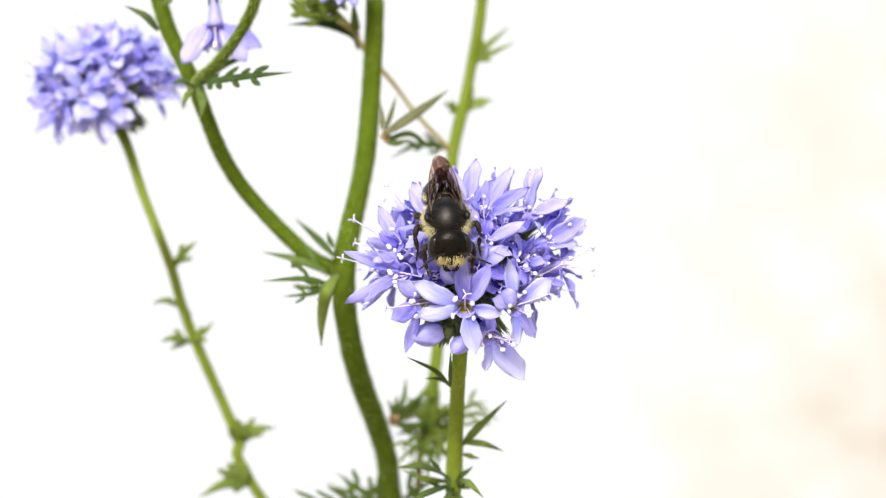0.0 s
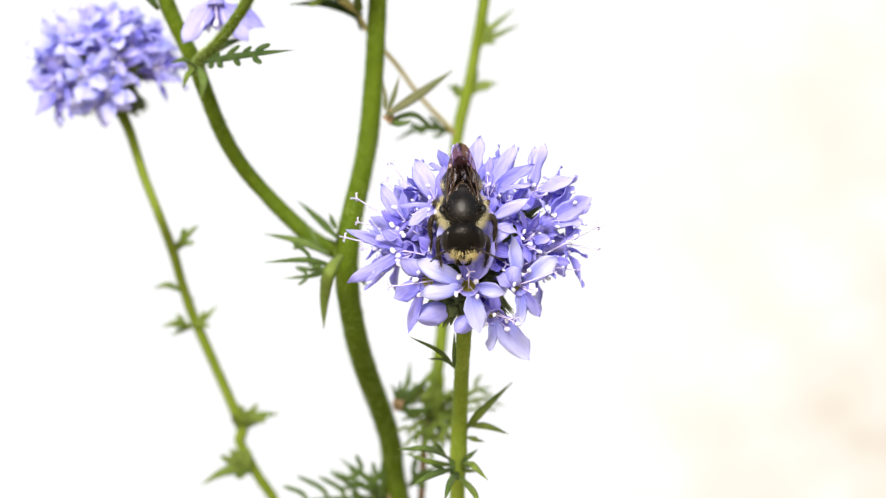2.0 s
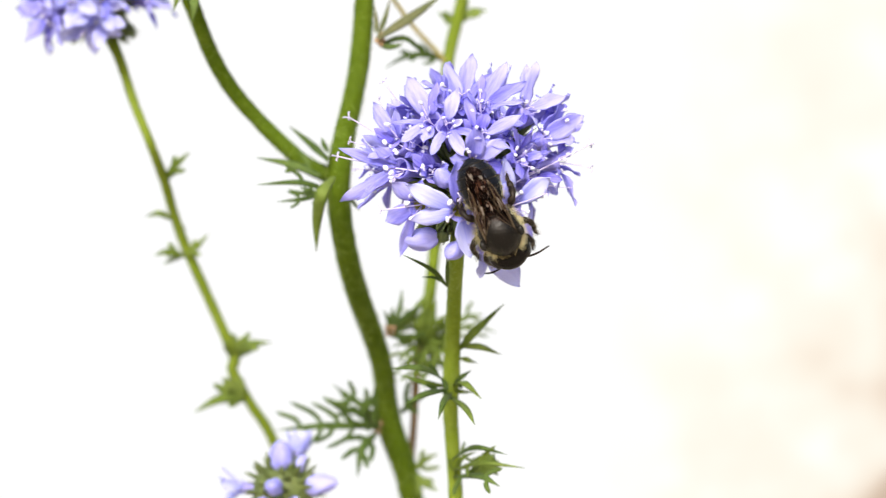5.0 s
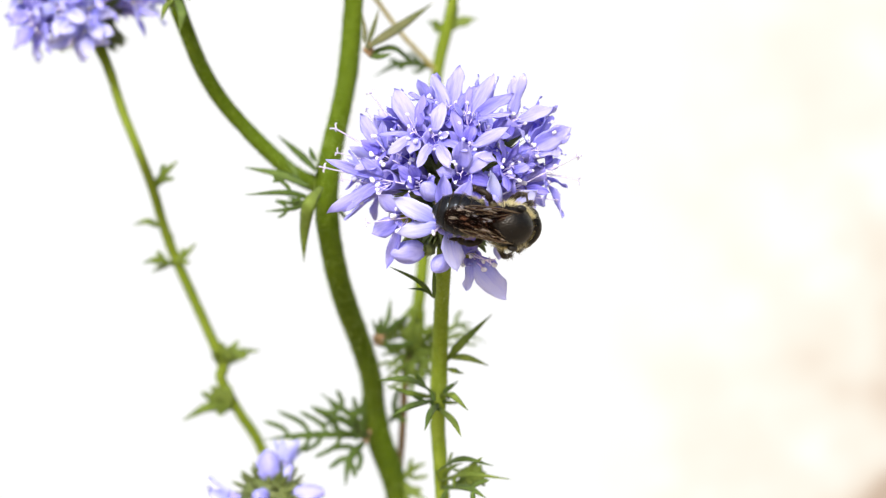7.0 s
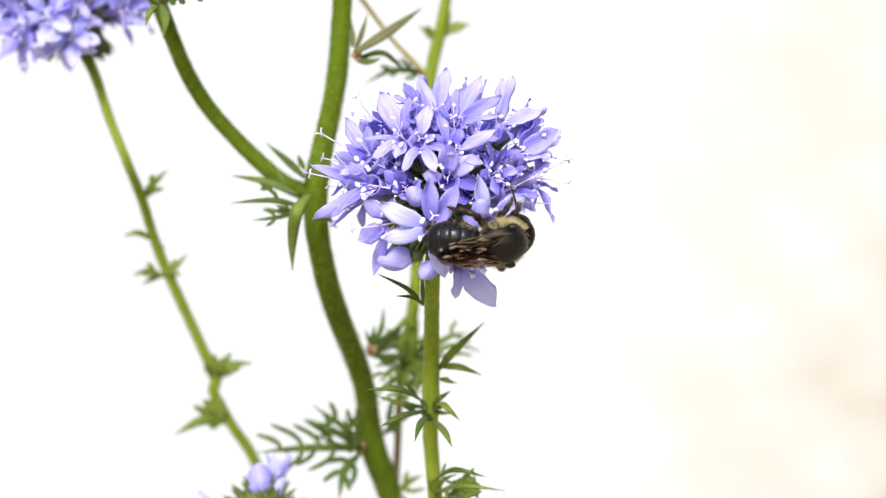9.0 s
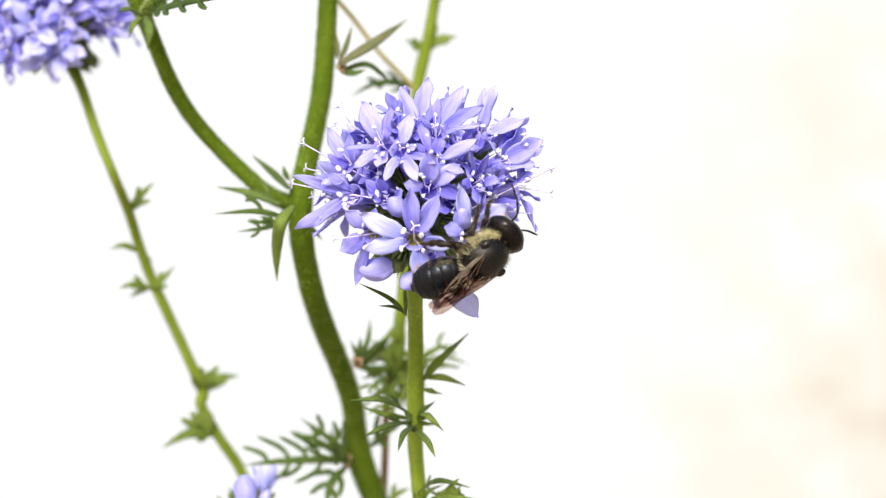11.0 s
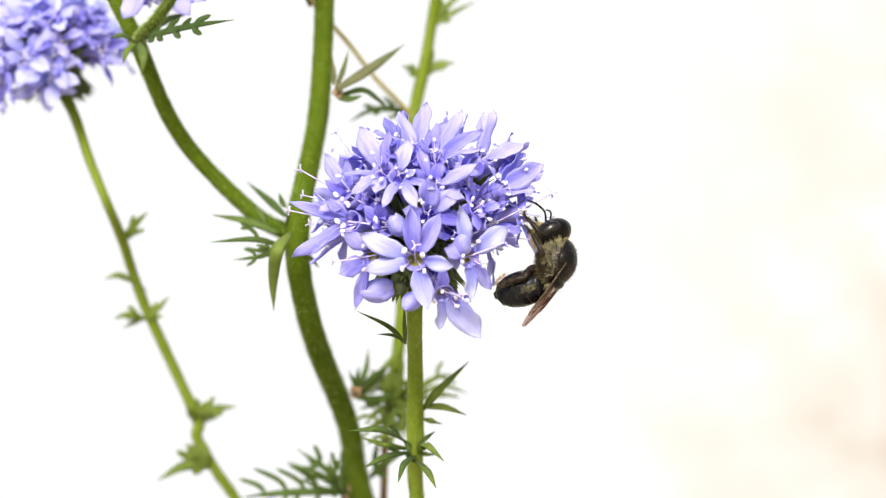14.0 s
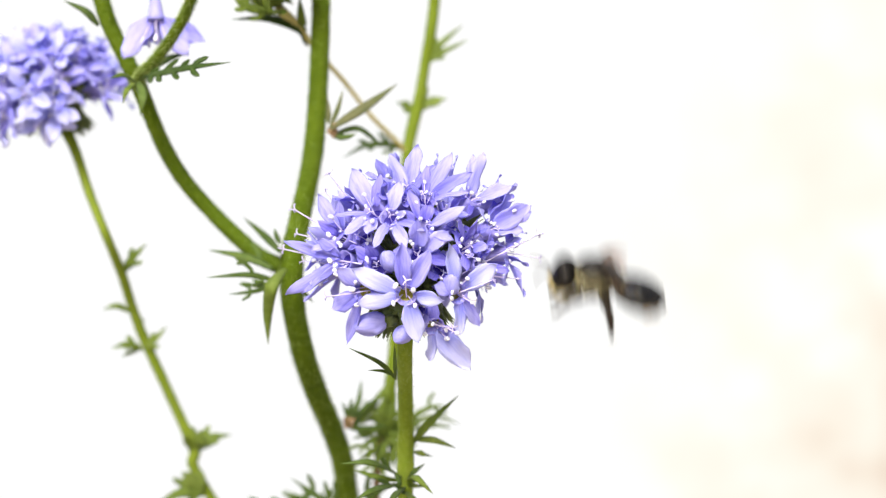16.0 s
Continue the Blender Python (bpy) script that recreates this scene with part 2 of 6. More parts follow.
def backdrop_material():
    """A pale distance far out of focus that glows by itself: blown-out white with faint warm patches low on one side.
    """
    m, n, l, b = material("glowing_distance")
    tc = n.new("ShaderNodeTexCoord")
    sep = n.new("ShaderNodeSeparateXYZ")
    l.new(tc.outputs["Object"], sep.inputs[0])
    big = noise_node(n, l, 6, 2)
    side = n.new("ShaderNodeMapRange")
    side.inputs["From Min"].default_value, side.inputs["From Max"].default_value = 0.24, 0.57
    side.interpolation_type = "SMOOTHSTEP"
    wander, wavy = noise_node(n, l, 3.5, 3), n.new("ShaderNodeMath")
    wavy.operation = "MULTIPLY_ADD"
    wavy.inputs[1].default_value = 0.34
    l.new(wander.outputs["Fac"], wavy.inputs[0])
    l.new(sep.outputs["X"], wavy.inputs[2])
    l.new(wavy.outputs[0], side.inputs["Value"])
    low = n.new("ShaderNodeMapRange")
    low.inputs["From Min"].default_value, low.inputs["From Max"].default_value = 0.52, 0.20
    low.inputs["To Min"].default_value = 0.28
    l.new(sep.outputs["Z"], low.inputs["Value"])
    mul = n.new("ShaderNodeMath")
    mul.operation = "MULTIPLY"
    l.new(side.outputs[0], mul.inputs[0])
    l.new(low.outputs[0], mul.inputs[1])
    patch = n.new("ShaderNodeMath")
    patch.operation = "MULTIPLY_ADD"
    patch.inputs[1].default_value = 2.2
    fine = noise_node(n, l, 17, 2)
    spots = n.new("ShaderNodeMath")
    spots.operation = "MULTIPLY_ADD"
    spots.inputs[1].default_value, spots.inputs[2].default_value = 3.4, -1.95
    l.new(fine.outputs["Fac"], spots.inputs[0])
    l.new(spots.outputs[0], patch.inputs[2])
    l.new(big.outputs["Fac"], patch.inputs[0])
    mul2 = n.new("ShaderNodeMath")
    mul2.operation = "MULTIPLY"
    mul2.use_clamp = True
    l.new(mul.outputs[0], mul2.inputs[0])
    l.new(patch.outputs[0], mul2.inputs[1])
    # a darker, brownish patch low on that side
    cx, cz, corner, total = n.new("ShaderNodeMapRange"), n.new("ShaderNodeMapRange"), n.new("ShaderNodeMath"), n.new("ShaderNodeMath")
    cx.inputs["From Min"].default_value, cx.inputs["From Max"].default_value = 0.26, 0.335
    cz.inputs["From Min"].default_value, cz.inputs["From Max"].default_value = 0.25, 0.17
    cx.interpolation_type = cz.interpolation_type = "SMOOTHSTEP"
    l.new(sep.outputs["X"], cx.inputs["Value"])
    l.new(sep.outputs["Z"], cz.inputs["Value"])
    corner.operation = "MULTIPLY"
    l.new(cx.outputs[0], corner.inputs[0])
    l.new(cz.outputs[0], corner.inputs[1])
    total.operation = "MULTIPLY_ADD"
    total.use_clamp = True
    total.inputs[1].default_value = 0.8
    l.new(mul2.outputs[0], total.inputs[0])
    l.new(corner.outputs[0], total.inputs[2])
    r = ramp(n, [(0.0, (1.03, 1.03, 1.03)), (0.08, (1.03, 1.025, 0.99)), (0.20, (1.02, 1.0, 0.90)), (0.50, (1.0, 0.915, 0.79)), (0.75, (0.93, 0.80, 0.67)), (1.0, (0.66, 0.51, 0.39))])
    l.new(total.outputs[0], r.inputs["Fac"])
    # overexposed daylight given as emission; it also lights the plants from behind
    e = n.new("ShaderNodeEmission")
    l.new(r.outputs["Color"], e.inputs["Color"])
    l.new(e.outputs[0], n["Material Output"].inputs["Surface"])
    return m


BACKDROP = backdrop_material()
SOIL = organic("soil", [(0.3, (0.24, 0.20, 0.15)), (0.7, (0.42, 0.36, 0.28))], 6, 90, 0.9, 0.6, 0.004)


# ---- building helpers ----
MM = 0.001


def at(x, y, z):
    """A place from millimetres about the flower head, which stands 400 mm over the ground."""
    return Vector((x * MM, y * MM, (z + 400) * MM))


def mesh_of(bm, name, mat):
    me = bpy.data.meshes.new(name)
    bmesh.ops.recalc_face_normals(bm, faces=bm.faces)
    for f in bm.faces:
        f.smooth = True
    bm.to_mesh(me)
    bm.free()
    for m in mat if isinstance(mat, tuple) else (mat,):
        me.materials.append(m)
    return me


def part(name, bm, mat, parent, label="", m=None):
    """One mesh object under a thing or under a part, at the pose m in its parent's space."""
    ob = new(name, mesh_of(bm, name, mat) if isinstance(bm, bmesh.types.BMesh) else bm)
    ob.parent = parent
    if m is not None:
        ob.matrix_basis = m
    return tagged(ob, label)


def smooth_path(points, steps):
    """A smooth run through points of equal length (places, with or without a radius)."""
    p = [np.array(q, float) for q in points]
    p = [2 * p[0] - p[1]] + p + [2 * p[-1] - p[-2]]
    out = []
    for i in range(1, len(p) - 2):
        for k in range(steps):
            t = k / steps
            out.append(0.5 * (2 * p[i] + (p[i + 1] - p[i - 1]) * t + (2 * p[i - 1] - 5 * p[i] + 4 * p[i + 1] - p[i + 2]) * t * t
                              + (3 * p[i] - p[i - 1] - 3 * p[i + 1] + p[i + 2]) * t ** 3))
    return out + [p[-2]]


def sweep(bm, path, widths, flat=1.0, up=(0, -1, 0.3), sides=8, mat=0):
    """A closed tube along path (metres), its width at each step, flattened across `up` by flat."""
    rings = []
    up = Vector(up)
    for i, p in enumerate(path):
        a, b = path[max(i - 1, 0)], path[min(i + 1, len(path) - 1)]
        d = (Vector(b) - Vector(a)).normalized()
        s = d.cross(up)
        s = s.normalized() if s.length > 1e-4 else d.orthogonal().normalized()
        n = s.cross(d)
        rings.append([bm.verts.new(Vector(p) + (s * math.cos(q) + n * math.sin(q) * flat) * widths[i])
                      for q in [2 * math.pi * k / sides for k in range(sides)]])
    for r0, r1 in zip(rings, rings[1:]):
        for k in range(sides):
            bm.faces.new((r0[k], r0[(k + 1) % sides], r1[(k + 1) % sides], r1[k])).material_index = mat
    bm.faces.new(rings[0]).material_index = mat
    bm.faces.new(rings[-1]).material_index = mat


def blob(bm, centre, axes, turn=None, u=14, v=10, mat=0, shape=None):
    """A rounded body with the half-axes given."""
    turn = turn or Matrix.Identity(3)
    rows = []
    for j in range(v + 1):
        th = math.pi * j / v
        ring = []
        for i in range(u):
            ph = 2 * math.pi * i / u
            q = Vector((math.cos(th), math.sin(th) * math.cos(ph), math.sin(th) * math.sin(ph)))
            if shape:
                q = shape(q)
            ring.append(Vector(centre) + turn @ Vector((q.x * axes[0], q.y * axes[1], q.z * axes[2])))
            if j in (0, v):
                break
        rows.append([bm.verts.new(c) for c in ring])
    for r0, r1 in zip(rows, rows[1:]):
        for i in range(u):
            k = (i + 1) % u
            quad = [r0[i % len(r0)], r0[k % len(r0)], r1[k % len(r1)], r1[i % len(r1)]]
            quad = [q for n, q in enumerate(quad) if q not in quad[:n]]
            bm.faces.new(quad).material_index = mat


def stalk_mesh(points, steps=8, sides=14, ground=True, rough_seed=0):
    """A stalk through points (mm, with a radius); its foot runs on into the ground."""
    pts = [(*at(*p[:3]), p[3] * MM) for p in points]
    if ground:
        x, y, z, r = pts[-1]
        x0, y0 = pts[-2][0], pts[-2][1]
        dx, dy = max(-0.3, min(0.3, (x - x0) / max(0.001, pts[-2][2] - z))), 0.02
        fall, far = 0.0, 0.0
        for step in (0.004, 0.008, 0.016, 0.03, 0.05):
            fall += step
            far += step * max(0.2, 1 - fall * 9)
            pts.append((x + dx * far, y + dy * far, z - fall, r * (1 + fall)))
        x, y = pts[-1][:2]
        pts += [(x, y, z * 0.45, r * 1.15), (x, y, z * 0.2, r * 1.2), (x, y, -0.004, r * 1.3)]
    run = smooth_path(pts, steps)
    rng = random.Random(rough_seed)
    bm = bmesh.new()
    sweep(bm, [q[:3] for q in run], [q[3] * (1 + rng.uniform(-0.03, 0.03)) for q in run], sides=sides)
    return bm, run


def down_mesh(run, count, length, seed, low=0.30):
    """Fine pale hairs that stand off a stalk."""
    rng = random.Random(seed)
    bm = bmesh.new()
    run = [q for q in run if q[2] > low]
    for _ in range(count):
        i = rng.randrange(len(run) - 1)
        t = rng.random()
        q = run[i] * (1 - t) + run[i + 1] * t
        d = (Vector(run[i + 1][:3]) - Vector(run[i][:3])).normalized()
        o = d.orthogonal().normalized()
        o.rotate(Matrix.Rotation(rng.uniform(0, 6.283), 3, d))
        a = Vector(q[:3]) + o * q[3] * 0.97
        h = length * MM * rng.uniform(0.5, 1.2)
        tip = a + (o + d * rng.uniform(-0.5, 0.5)) * h
        s = d.cross(o) * 0.020 * MM
        v = [bm.verts.new(a + s), bm.verts.new(a - s), bm.verts.new(a + d * 0.016 * MM), bm.verts.new(tip)]
        for k in ((0, 1, 3), (1, 2, 3), (2, 0, 3)):
            bm.faces.new([v[j] for j in k])
    return bm


def leaf_mesh(points, width, lobes=0, lobe=3.0, seed=0, side=(0, -1, 0.4), both=True):
    """A narrow leaf through points (mm), widest in its middle; lobes: pairs of pointed side lobes."""
    rng = random.Random(seed)
    bm = bmesh.new()
    run = smooth_path([at(*p) for p in points], 6)
    n = len(run) - 1
    wid = []
    for i in range(n + 1):  # broadest before the middle, drawn out to a point
        t = i / n
        wid.append(width * MM * 0.54 * max(0.06, 0.42 + 0.58 * math.sin(math.pi * 0.5 * t / 0.38) if t < 0.38 else 1 - ((t - 0.38) / 0.62) ** 1.7))
    sweep(bm, run, wid, 0.22, side, 6)
    for k in range(lobes):
        for s in (1, -1) if both else (1,):
            t = 0.2 + 0.65 * (k + rng.uniform(0, 0.5)) / max(lobes, 1)
            i = int(t * n)
            d = (Vector(run[min(i + 1, n)]) - Vector(run[max(i - 1, 0)])).normalized()
            out = d.cross(Vector(side)).normalized() * s
            a = Vector(run[i])
            ln = lobe * MM * rng.uniform(0.6, 1.15) * (1.15 - 0.5 * t)
            tilt = Vector(side).normalized() * rng.uniform(-0.35, 0.35)
            mid = a + (out * 0.75 + d * 0.5 + tilt * 0.5) * ln * 0.55
            tip = a + (out * 0.8 + d * 1.0 + tilt) * ln
            pr = smooth_path([a, mid, tip], 4)
            w = width * MM * 0.28
            sweep(bm, pr, [w * (0.75 + 0.5 * math.sin(math.pi * j / 8)) * (1 if j < 8 else 0.12) for j in range(9)], 0.25, side, 6)
    return bm


# ---- the setting ----
def sheet(name, corners, mat, thickness, label, category):
    """A flat slab with its front on the corners."""
    bm = bmesh.new()
    c = [Vector(p) for p in corners]
    n = (c[1] - c[0]).cross(c[3] - c[0]).normalized() * thickness
    f, b = [bm.verts.new(p) for p in c], [bm.verts.new(p - n) for p in c]
    bm.faces.new(f), bm.faces.new(b[::-1])
    for k in range(4):
        bm.faces.new((f[k], b[k], b[(k + 1) % 4], f[(k + 1) % 4]))
    me = mesh_of(bm, name, mat)
    for p in me.polygons:
        p.use_smooth = False
    return tagged(new(name, me), label, category, kind="structure")


sheet("ground", [(-60, -60, 0), (60, -60, 0), (60, 60, 0), (-60, 60, 0)], SOIL, 0.05, "dry pale soil of a sunny garden bed", "ground")
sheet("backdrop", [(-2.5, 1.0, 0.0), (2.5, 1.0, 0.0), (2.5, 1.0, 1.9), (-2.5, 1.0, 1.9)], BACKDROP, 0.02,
      "pale distance glowing by itself, blown-out white with faint warm patches", "backdrop")


# ---- flower parts ----
def petal_mesh(length, width, bend, cup, seed, mat=PETAL):
    """A petal lobe: base at the origin, along +x, its face to +z; thin but solid."""
    rng = random.Random(seed)
    nu, nv = 9, 6
    bm = bmesh.new()
    lean, wave = rng.uniform(-0.12, 0.12), rng.uniform(0, 6)
    sheets = []
    for side in (0, 1):
        g = []
        for i in range(nu + 1):
            u = math.sin(math.pi * 0.5 * i / nu)
            half = width * 0.5 * min(1.0, 0.32 * (1 - u) ** 2 + math.sin(math.pi * min(1.0, u ** 1.12)) ** 0.68)
            half = max(half, width * 0.03)
            row = []
            for j in range(nv + 1):
                v = 2 * j / nv - 1
                x = u * length * (1 - 0.04 * v * v)
                y = v * half * (1 + 0.07 * math.sin(9 * u + wave * 1.7 + v)) + lean * u * u * length * 0.5
                z = bend * length * u * u + cup * width * (v * v) * math.sin(math.pi * u) + 0.10 * width * math.sin(7 * u + wave) * v + 0.07 * width * math.sin(12 * u + 2.2 * wave) * v * v - 0.05 * width * math.exp(-(v * 5) ** 2) * (1 - u)
                row.append(bm.verts.new(((x), (y), (z - side * 0.07) )))
            g.append(row)
        sheets.append(g)
    a, b = sheets
    for i in range(nu):
        for j in range(nv):
            bm.faces.new((a[i][j], a[i + 1][j], a[i + 1][j + 1], a[i][j + 1]))
            bm.faces.new((b[i][j + 1], b[i + 1][j + 1], b[i + 1][j], b[i][j]))
        bm.faces.new((a[i][0], b[i][0], b[i + 1][0], a[i + 1][0]))
        bm.faces.new((a[i + 1][nv], b[i + 1][nv], b[i][nv], a[i][nv]))
    for j in range(nv):
        bm.faces.new((a[nu][j], b[nu][j], b[nu][j + 1], a[nu][j + 1]))
        bm.faces.new((a[0][j + 1], b[0][j + 1], b[0][j], a[0][j]))
    bmesh.ops.scale(bm, vec=(MM, MM, MM), verts=bm.verts)
    return mesh_of(bm, "petal", mat)


def lathe(bm, profile, sides=12, mat=0):
    """A hollow turned body round z through (radius, height) in mm."""
    rings = [[bm.verts.new((r * MM * math.cos(2 * math.pi * k / sides), r * MM * math.sin(2 * math.pi * k / sides), z * MM)) for k in range(sides)]
             for r, z in profile]
    for r0, r1 in zip(rings, rings[1:]):
        for k in range(sides):
            bm.faces.new((r0[k], r0[(k + 1) % sides], r1[(k + 1) % sides], r1[k])).material_index = mat


def tube_mesh(length, mat=TUBE, throat=THROAT):
    bm = bmesh.new()
    lathe(bm, [(0.05, 0), (0.34, 0.1), (0.38, length * 0.35), (0.45, length * 0.6), (0.72, length * 0.88), (0.88, length),
               (0.82, length), (0.62, length * 0.86)])
    lathe(bm, [(0.62, length * 0.86), (0.40, length * 0.74), (0.05, length * 0.70)], 12, 1)
    bmesh.ops.remove_doubles(bm, verts=bm.verts, dist=1e-6)
    return mesh_of(bm, "floret", (mat, throat))


def calyx_mesh():
    bm = bmesh.new()
    lathe(bm, [(0.05, 0), (0.5, 0.05), (0.66, 1.1), (0.62, 1.9), (0.52, 1.9), (0.5, 1.0)], 10)
    for k in range(5):
        a = 2 * math.pi * k / 5
        o = Vector((math.cos(a), math.sin(a), 0))
        run = [o * 0.56 * MM + Vector((0, 0, 1.7 * MM)), o * 0.6 * MM + Vector((0, 0, 2.4 * MM)), o * 0.72 * MM + Vector((0, 0, 3.2 * MM))]
        sweep(bm, smooth_path(run, 2), [0.3 * MM, 0.27 * MM, 0.2 * MM, 0.1 * MM, 0.02 * MM], 0.3, tuple(o), 6)
    return mesh_of(bm, "calyx", CALYX)


def stamen_mesh(reach, seed):
    """A filament with its anther, from the throat outwards along +z."""
    rng = random.Random(seed)
    bm = bmesh.new()
    lx, ly = rng.uniform(0.1, 0.5), rng.uniform(-0.15, 0.15)
    run = smooth_path([(0, 0, -0.6 * MM), (lx * 0.4 * MM, ly * 0.5 * MM, reach * 0.5 * MM), (lx * reach * 0.6 * MM, ly * MM, reach * MM)], 3)
    sweep(bm, run, [0.055 * MM] * len(run), 1, (1, 0.2, 0), 5)
    tilt = Matrix.Rotation(rng.uniform(-0.8, 0.8), 3, "Y") @ Matrix.Rotation(rng.uniform(-0.8, 0.8), 3, "X")
    blob(bm, run[-1], (0.17 * MM, 0.20 * MM, 0.29 * MM), tilt, 8, 6, 1)
    return mesh_of(bm, "stamen", (FILAMENT, ANTHER))


def pistil_mesh(reach):
    bm = bmesh.new()
    run = smooth_path([(0, 0, -1 * MM), (0.1 * MM, 0, reach * 0.5 * MM), (0.25 * MM, 0.1 * MM, reach * MM)], 4)
    sweep(bm, run, [0.06 * MM] * len(run), 1, (1, 0.2, 0), 5)
    for k in range(3):
        a = 2.1 * k
        tip = Vector(run[-1])
        o = Vector((math.cos(a), math.sin(a), 0.3)) * 0.45 * MM
        sweep(bm, smooth_path([tip, tip + o * 0.7 + Vector((0, 0, 0.1 * MM)), tip + o], 2), [0.055 * MM] * 5, 1, (0, 0.1, 1), 5)
    return mesh_of(bm, "pistil", FILAMENT)


def bud_mesh(length, fat):
    bm = bmesh.new()

    def shape(q):
        s = 0.88 + 0.12 * math.sin((q.x + 1) * 1.9)
        a = (math.atan2(q.z, q.y) + q.x * 0.9) * 3 / (2 * math.pi)
        g = 0.82 + 0.24 * (a % 1.0) ** 0.6
        return Vector((q.x, q.y * s * g, q.z * s * g))
    blob(bm, (0, 0, length * 0.62 * MM), (length * 0.42 * MM, fat * MM, fat * MM), Matrix.Rotation(-math.pi / 2, 3, "Y"), 36, 14, 0, shape)
    return mesh_of(bm, "bud", BUD)


PETALS_OPEN = [petal_mesh(3.2, 1.5, -0.05, 0.10, 1, PETAL_OPEN), petal_mesh(3.4, 1.4, -0.12, 0.14, 2, PETAL_OPEN), petal_mesh(3.0, 1.55, 0.05, 0.12, 3, PETAL_OPEN)]
PETALS_UP = [petal_mesh(3.4, 1.05, 0.10, 0.26, 4), petal_mesh(3.1, 0.95, 0.24, 0.26, 5), petal_mesh(3.5, 1.15, -0.06, 0.24, 6), petal_mesh(3.2, 1.0, -0.24, 0.22, 16), petal_mesh(3.0, 1.25, 0.05, -0.16, 26)]
PETALS_BACK = [petal_mesh(3.6, 1.15, -0.24, 0.18, 7), petal_mesh(3.9, 1.3, -0.16, 0.14, 8)]
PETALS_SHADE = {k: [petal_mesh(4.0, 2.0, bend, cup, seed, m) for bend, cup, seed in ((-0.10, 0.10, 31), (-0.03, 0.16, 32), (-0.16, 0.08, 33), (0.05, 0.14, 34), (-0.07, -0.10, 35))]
                for k, m in (("v", PETAL_SHADED), ("m", PETAL_MID), ("p", PETAL_LIT))}
TUBES = [tube_mesh(4.6, TUBE, THROAT_VIOLET), tube_mesh(5.2), tube_mesh(5.2, TUBE_PALE), tube_mesh(5.2, TUBE, THROAT_VIOLET)]
CALYX_ONE = calyx_mesh()
STAMENS = [stamen_mesh(0.6, 1), stamen_mesh(1.1, 2), stamen_mesh(0.4, 3), stamen_mesh(1.6, 4), stamen_mesh(0.9, 5)]
PISTIL = pistil_mesh(1.2)
PISTIL_LONG = pistil_mesh(4.2)
BUDS = [bud_mesh(4.3, 1.2), bud_mesh(4.0, 0.9)]


def floret(parent, m, opening, turn, petals, seed, length=0, long_style=False, size=1.0):
    """One corolla on its calyx, pointing along its +z; opening: degrees of the petals from the axis."""
    rng = random.Random(seed)
    tube = TUBES[length]
    z = (4.6, 5.2, 5.2)[length] * MM
    f = part("floret", tube, None, parent, m=m @ Matrix.Diagonal((size, size, size, 1)))
    part("calyx", CALYX_ONE, None, f, "dark green toothed calyx")
    for k in range(5):
        a = turn + 72 * k + rng.uniform(-7, 7)
        op = opening + rng.uniform(-9, 9)
        q = pose(0, 0, 0, 0, 0, a) @ pose(0.70 * MM, 0, z - 0.08 * MM, rng.uniform(-22, 22), -(90 - op), rng.uniform(-7, 7))
        s = rng.uniform(0.86, 1.1)
        part("petal", rng.choice(petals), None, f, m=q @ Matrix.Diagonal((s, s * rng.uniform(0.92, 1.08), s, 1)))
    for k in range(5):
        a = turn + 36 + 72 * k + rng.uniform(-12, 12)
        q = pose(0, 0, 0, 0, 0, a) @ pose(0.5 * MM, 0, z - 0.3 * MM, 0, rng.uniform(8, 32), 0)
        s = rng.uniform(0.72, 1.08)
        part("stamen", rng.choice(STAMENS), None, f, "violet filament with a white anther" if k == 0 else "", m=q @ Matrix.Diagonal((s, s, s, 1)))
    part("pistil", PISTIL_LONG if long_style else PISTIL, None, f, m=pose(0, 0, z - 0.4 * MM, rng.uniform(-12, 12), rng.uniform(-12, 12), rng.uniform(0, 360)))
    return f


def facing(d, roll=0.0):
    """A turn that brings +z onto d, and +x as near the world's x as may be."""
    z = Vector(d).normalized()
    x = Vector((1, 0, 0)) if abs(z.x) < 0.9 else Vector((0, 0, -1 if z.x > 0 else 1))
    y = z.cross(x).normalized()
    x = y.cross(z)
    return Matrix((x, y, z)).transposed().to_4x4() @ Matrix.Rotation(radians(roll), 4, "Z")


def out_dirs(count, seed):
    """Ways out of a ball, evenly spread from the top down."""
    rng = random.Random(seed)
    for k in range(count):
        z = 1 - 1.45 * (k + 0.5) / count
        a = 2.39996 * k + rng.uniform(-0.2, 0.2)
        r = math.sqrt(max(0, 1 - z * z))
        yield Vector((r * math.cos(a), r * math.sin(a), z))


def set_petals(f, inner, z, petals, rng, face=None):
    """Petals of a floret by their tips from the throat (mm), widths and shades; inner: the turn into the floret's space; face: a way that they face. Gives their bearings."""
    angles = []
    for dx, dy, dz, width, shade in petals:
        tip = inner @ Vector((dx, dy, dz))
        side = Vector((tip.x, tip.y, 0)).normalized() * 0.55
        x = tip - side
        length = x.length
        x.normalize()
        n = inner @ Vector(face) if face else Vector((0, 0, 1))
        n = n - x * n.dot(x)
        n = (n if n.length > 0.2 else n - side).normalized()
        n.rotate(Matrix.Rotation(rng.uniform(-0.25, 0.25), 3, x))
        turn = Matrix((x, n.cross(x), n)).transposed().to_4x4()
        part("petal", rng.choice(PETALS_SHADE[shade]), None, f, m=Matrix.Translation((z + side) * MM) @ turn @ Matrix.Diagonal((length / 4.0, width / 2.0, (length / 4.0 + width / 2.0) / 2, 1)))
        angles.append(math.degrees(math.atan2(tip.y, tip.x)))
    return angles


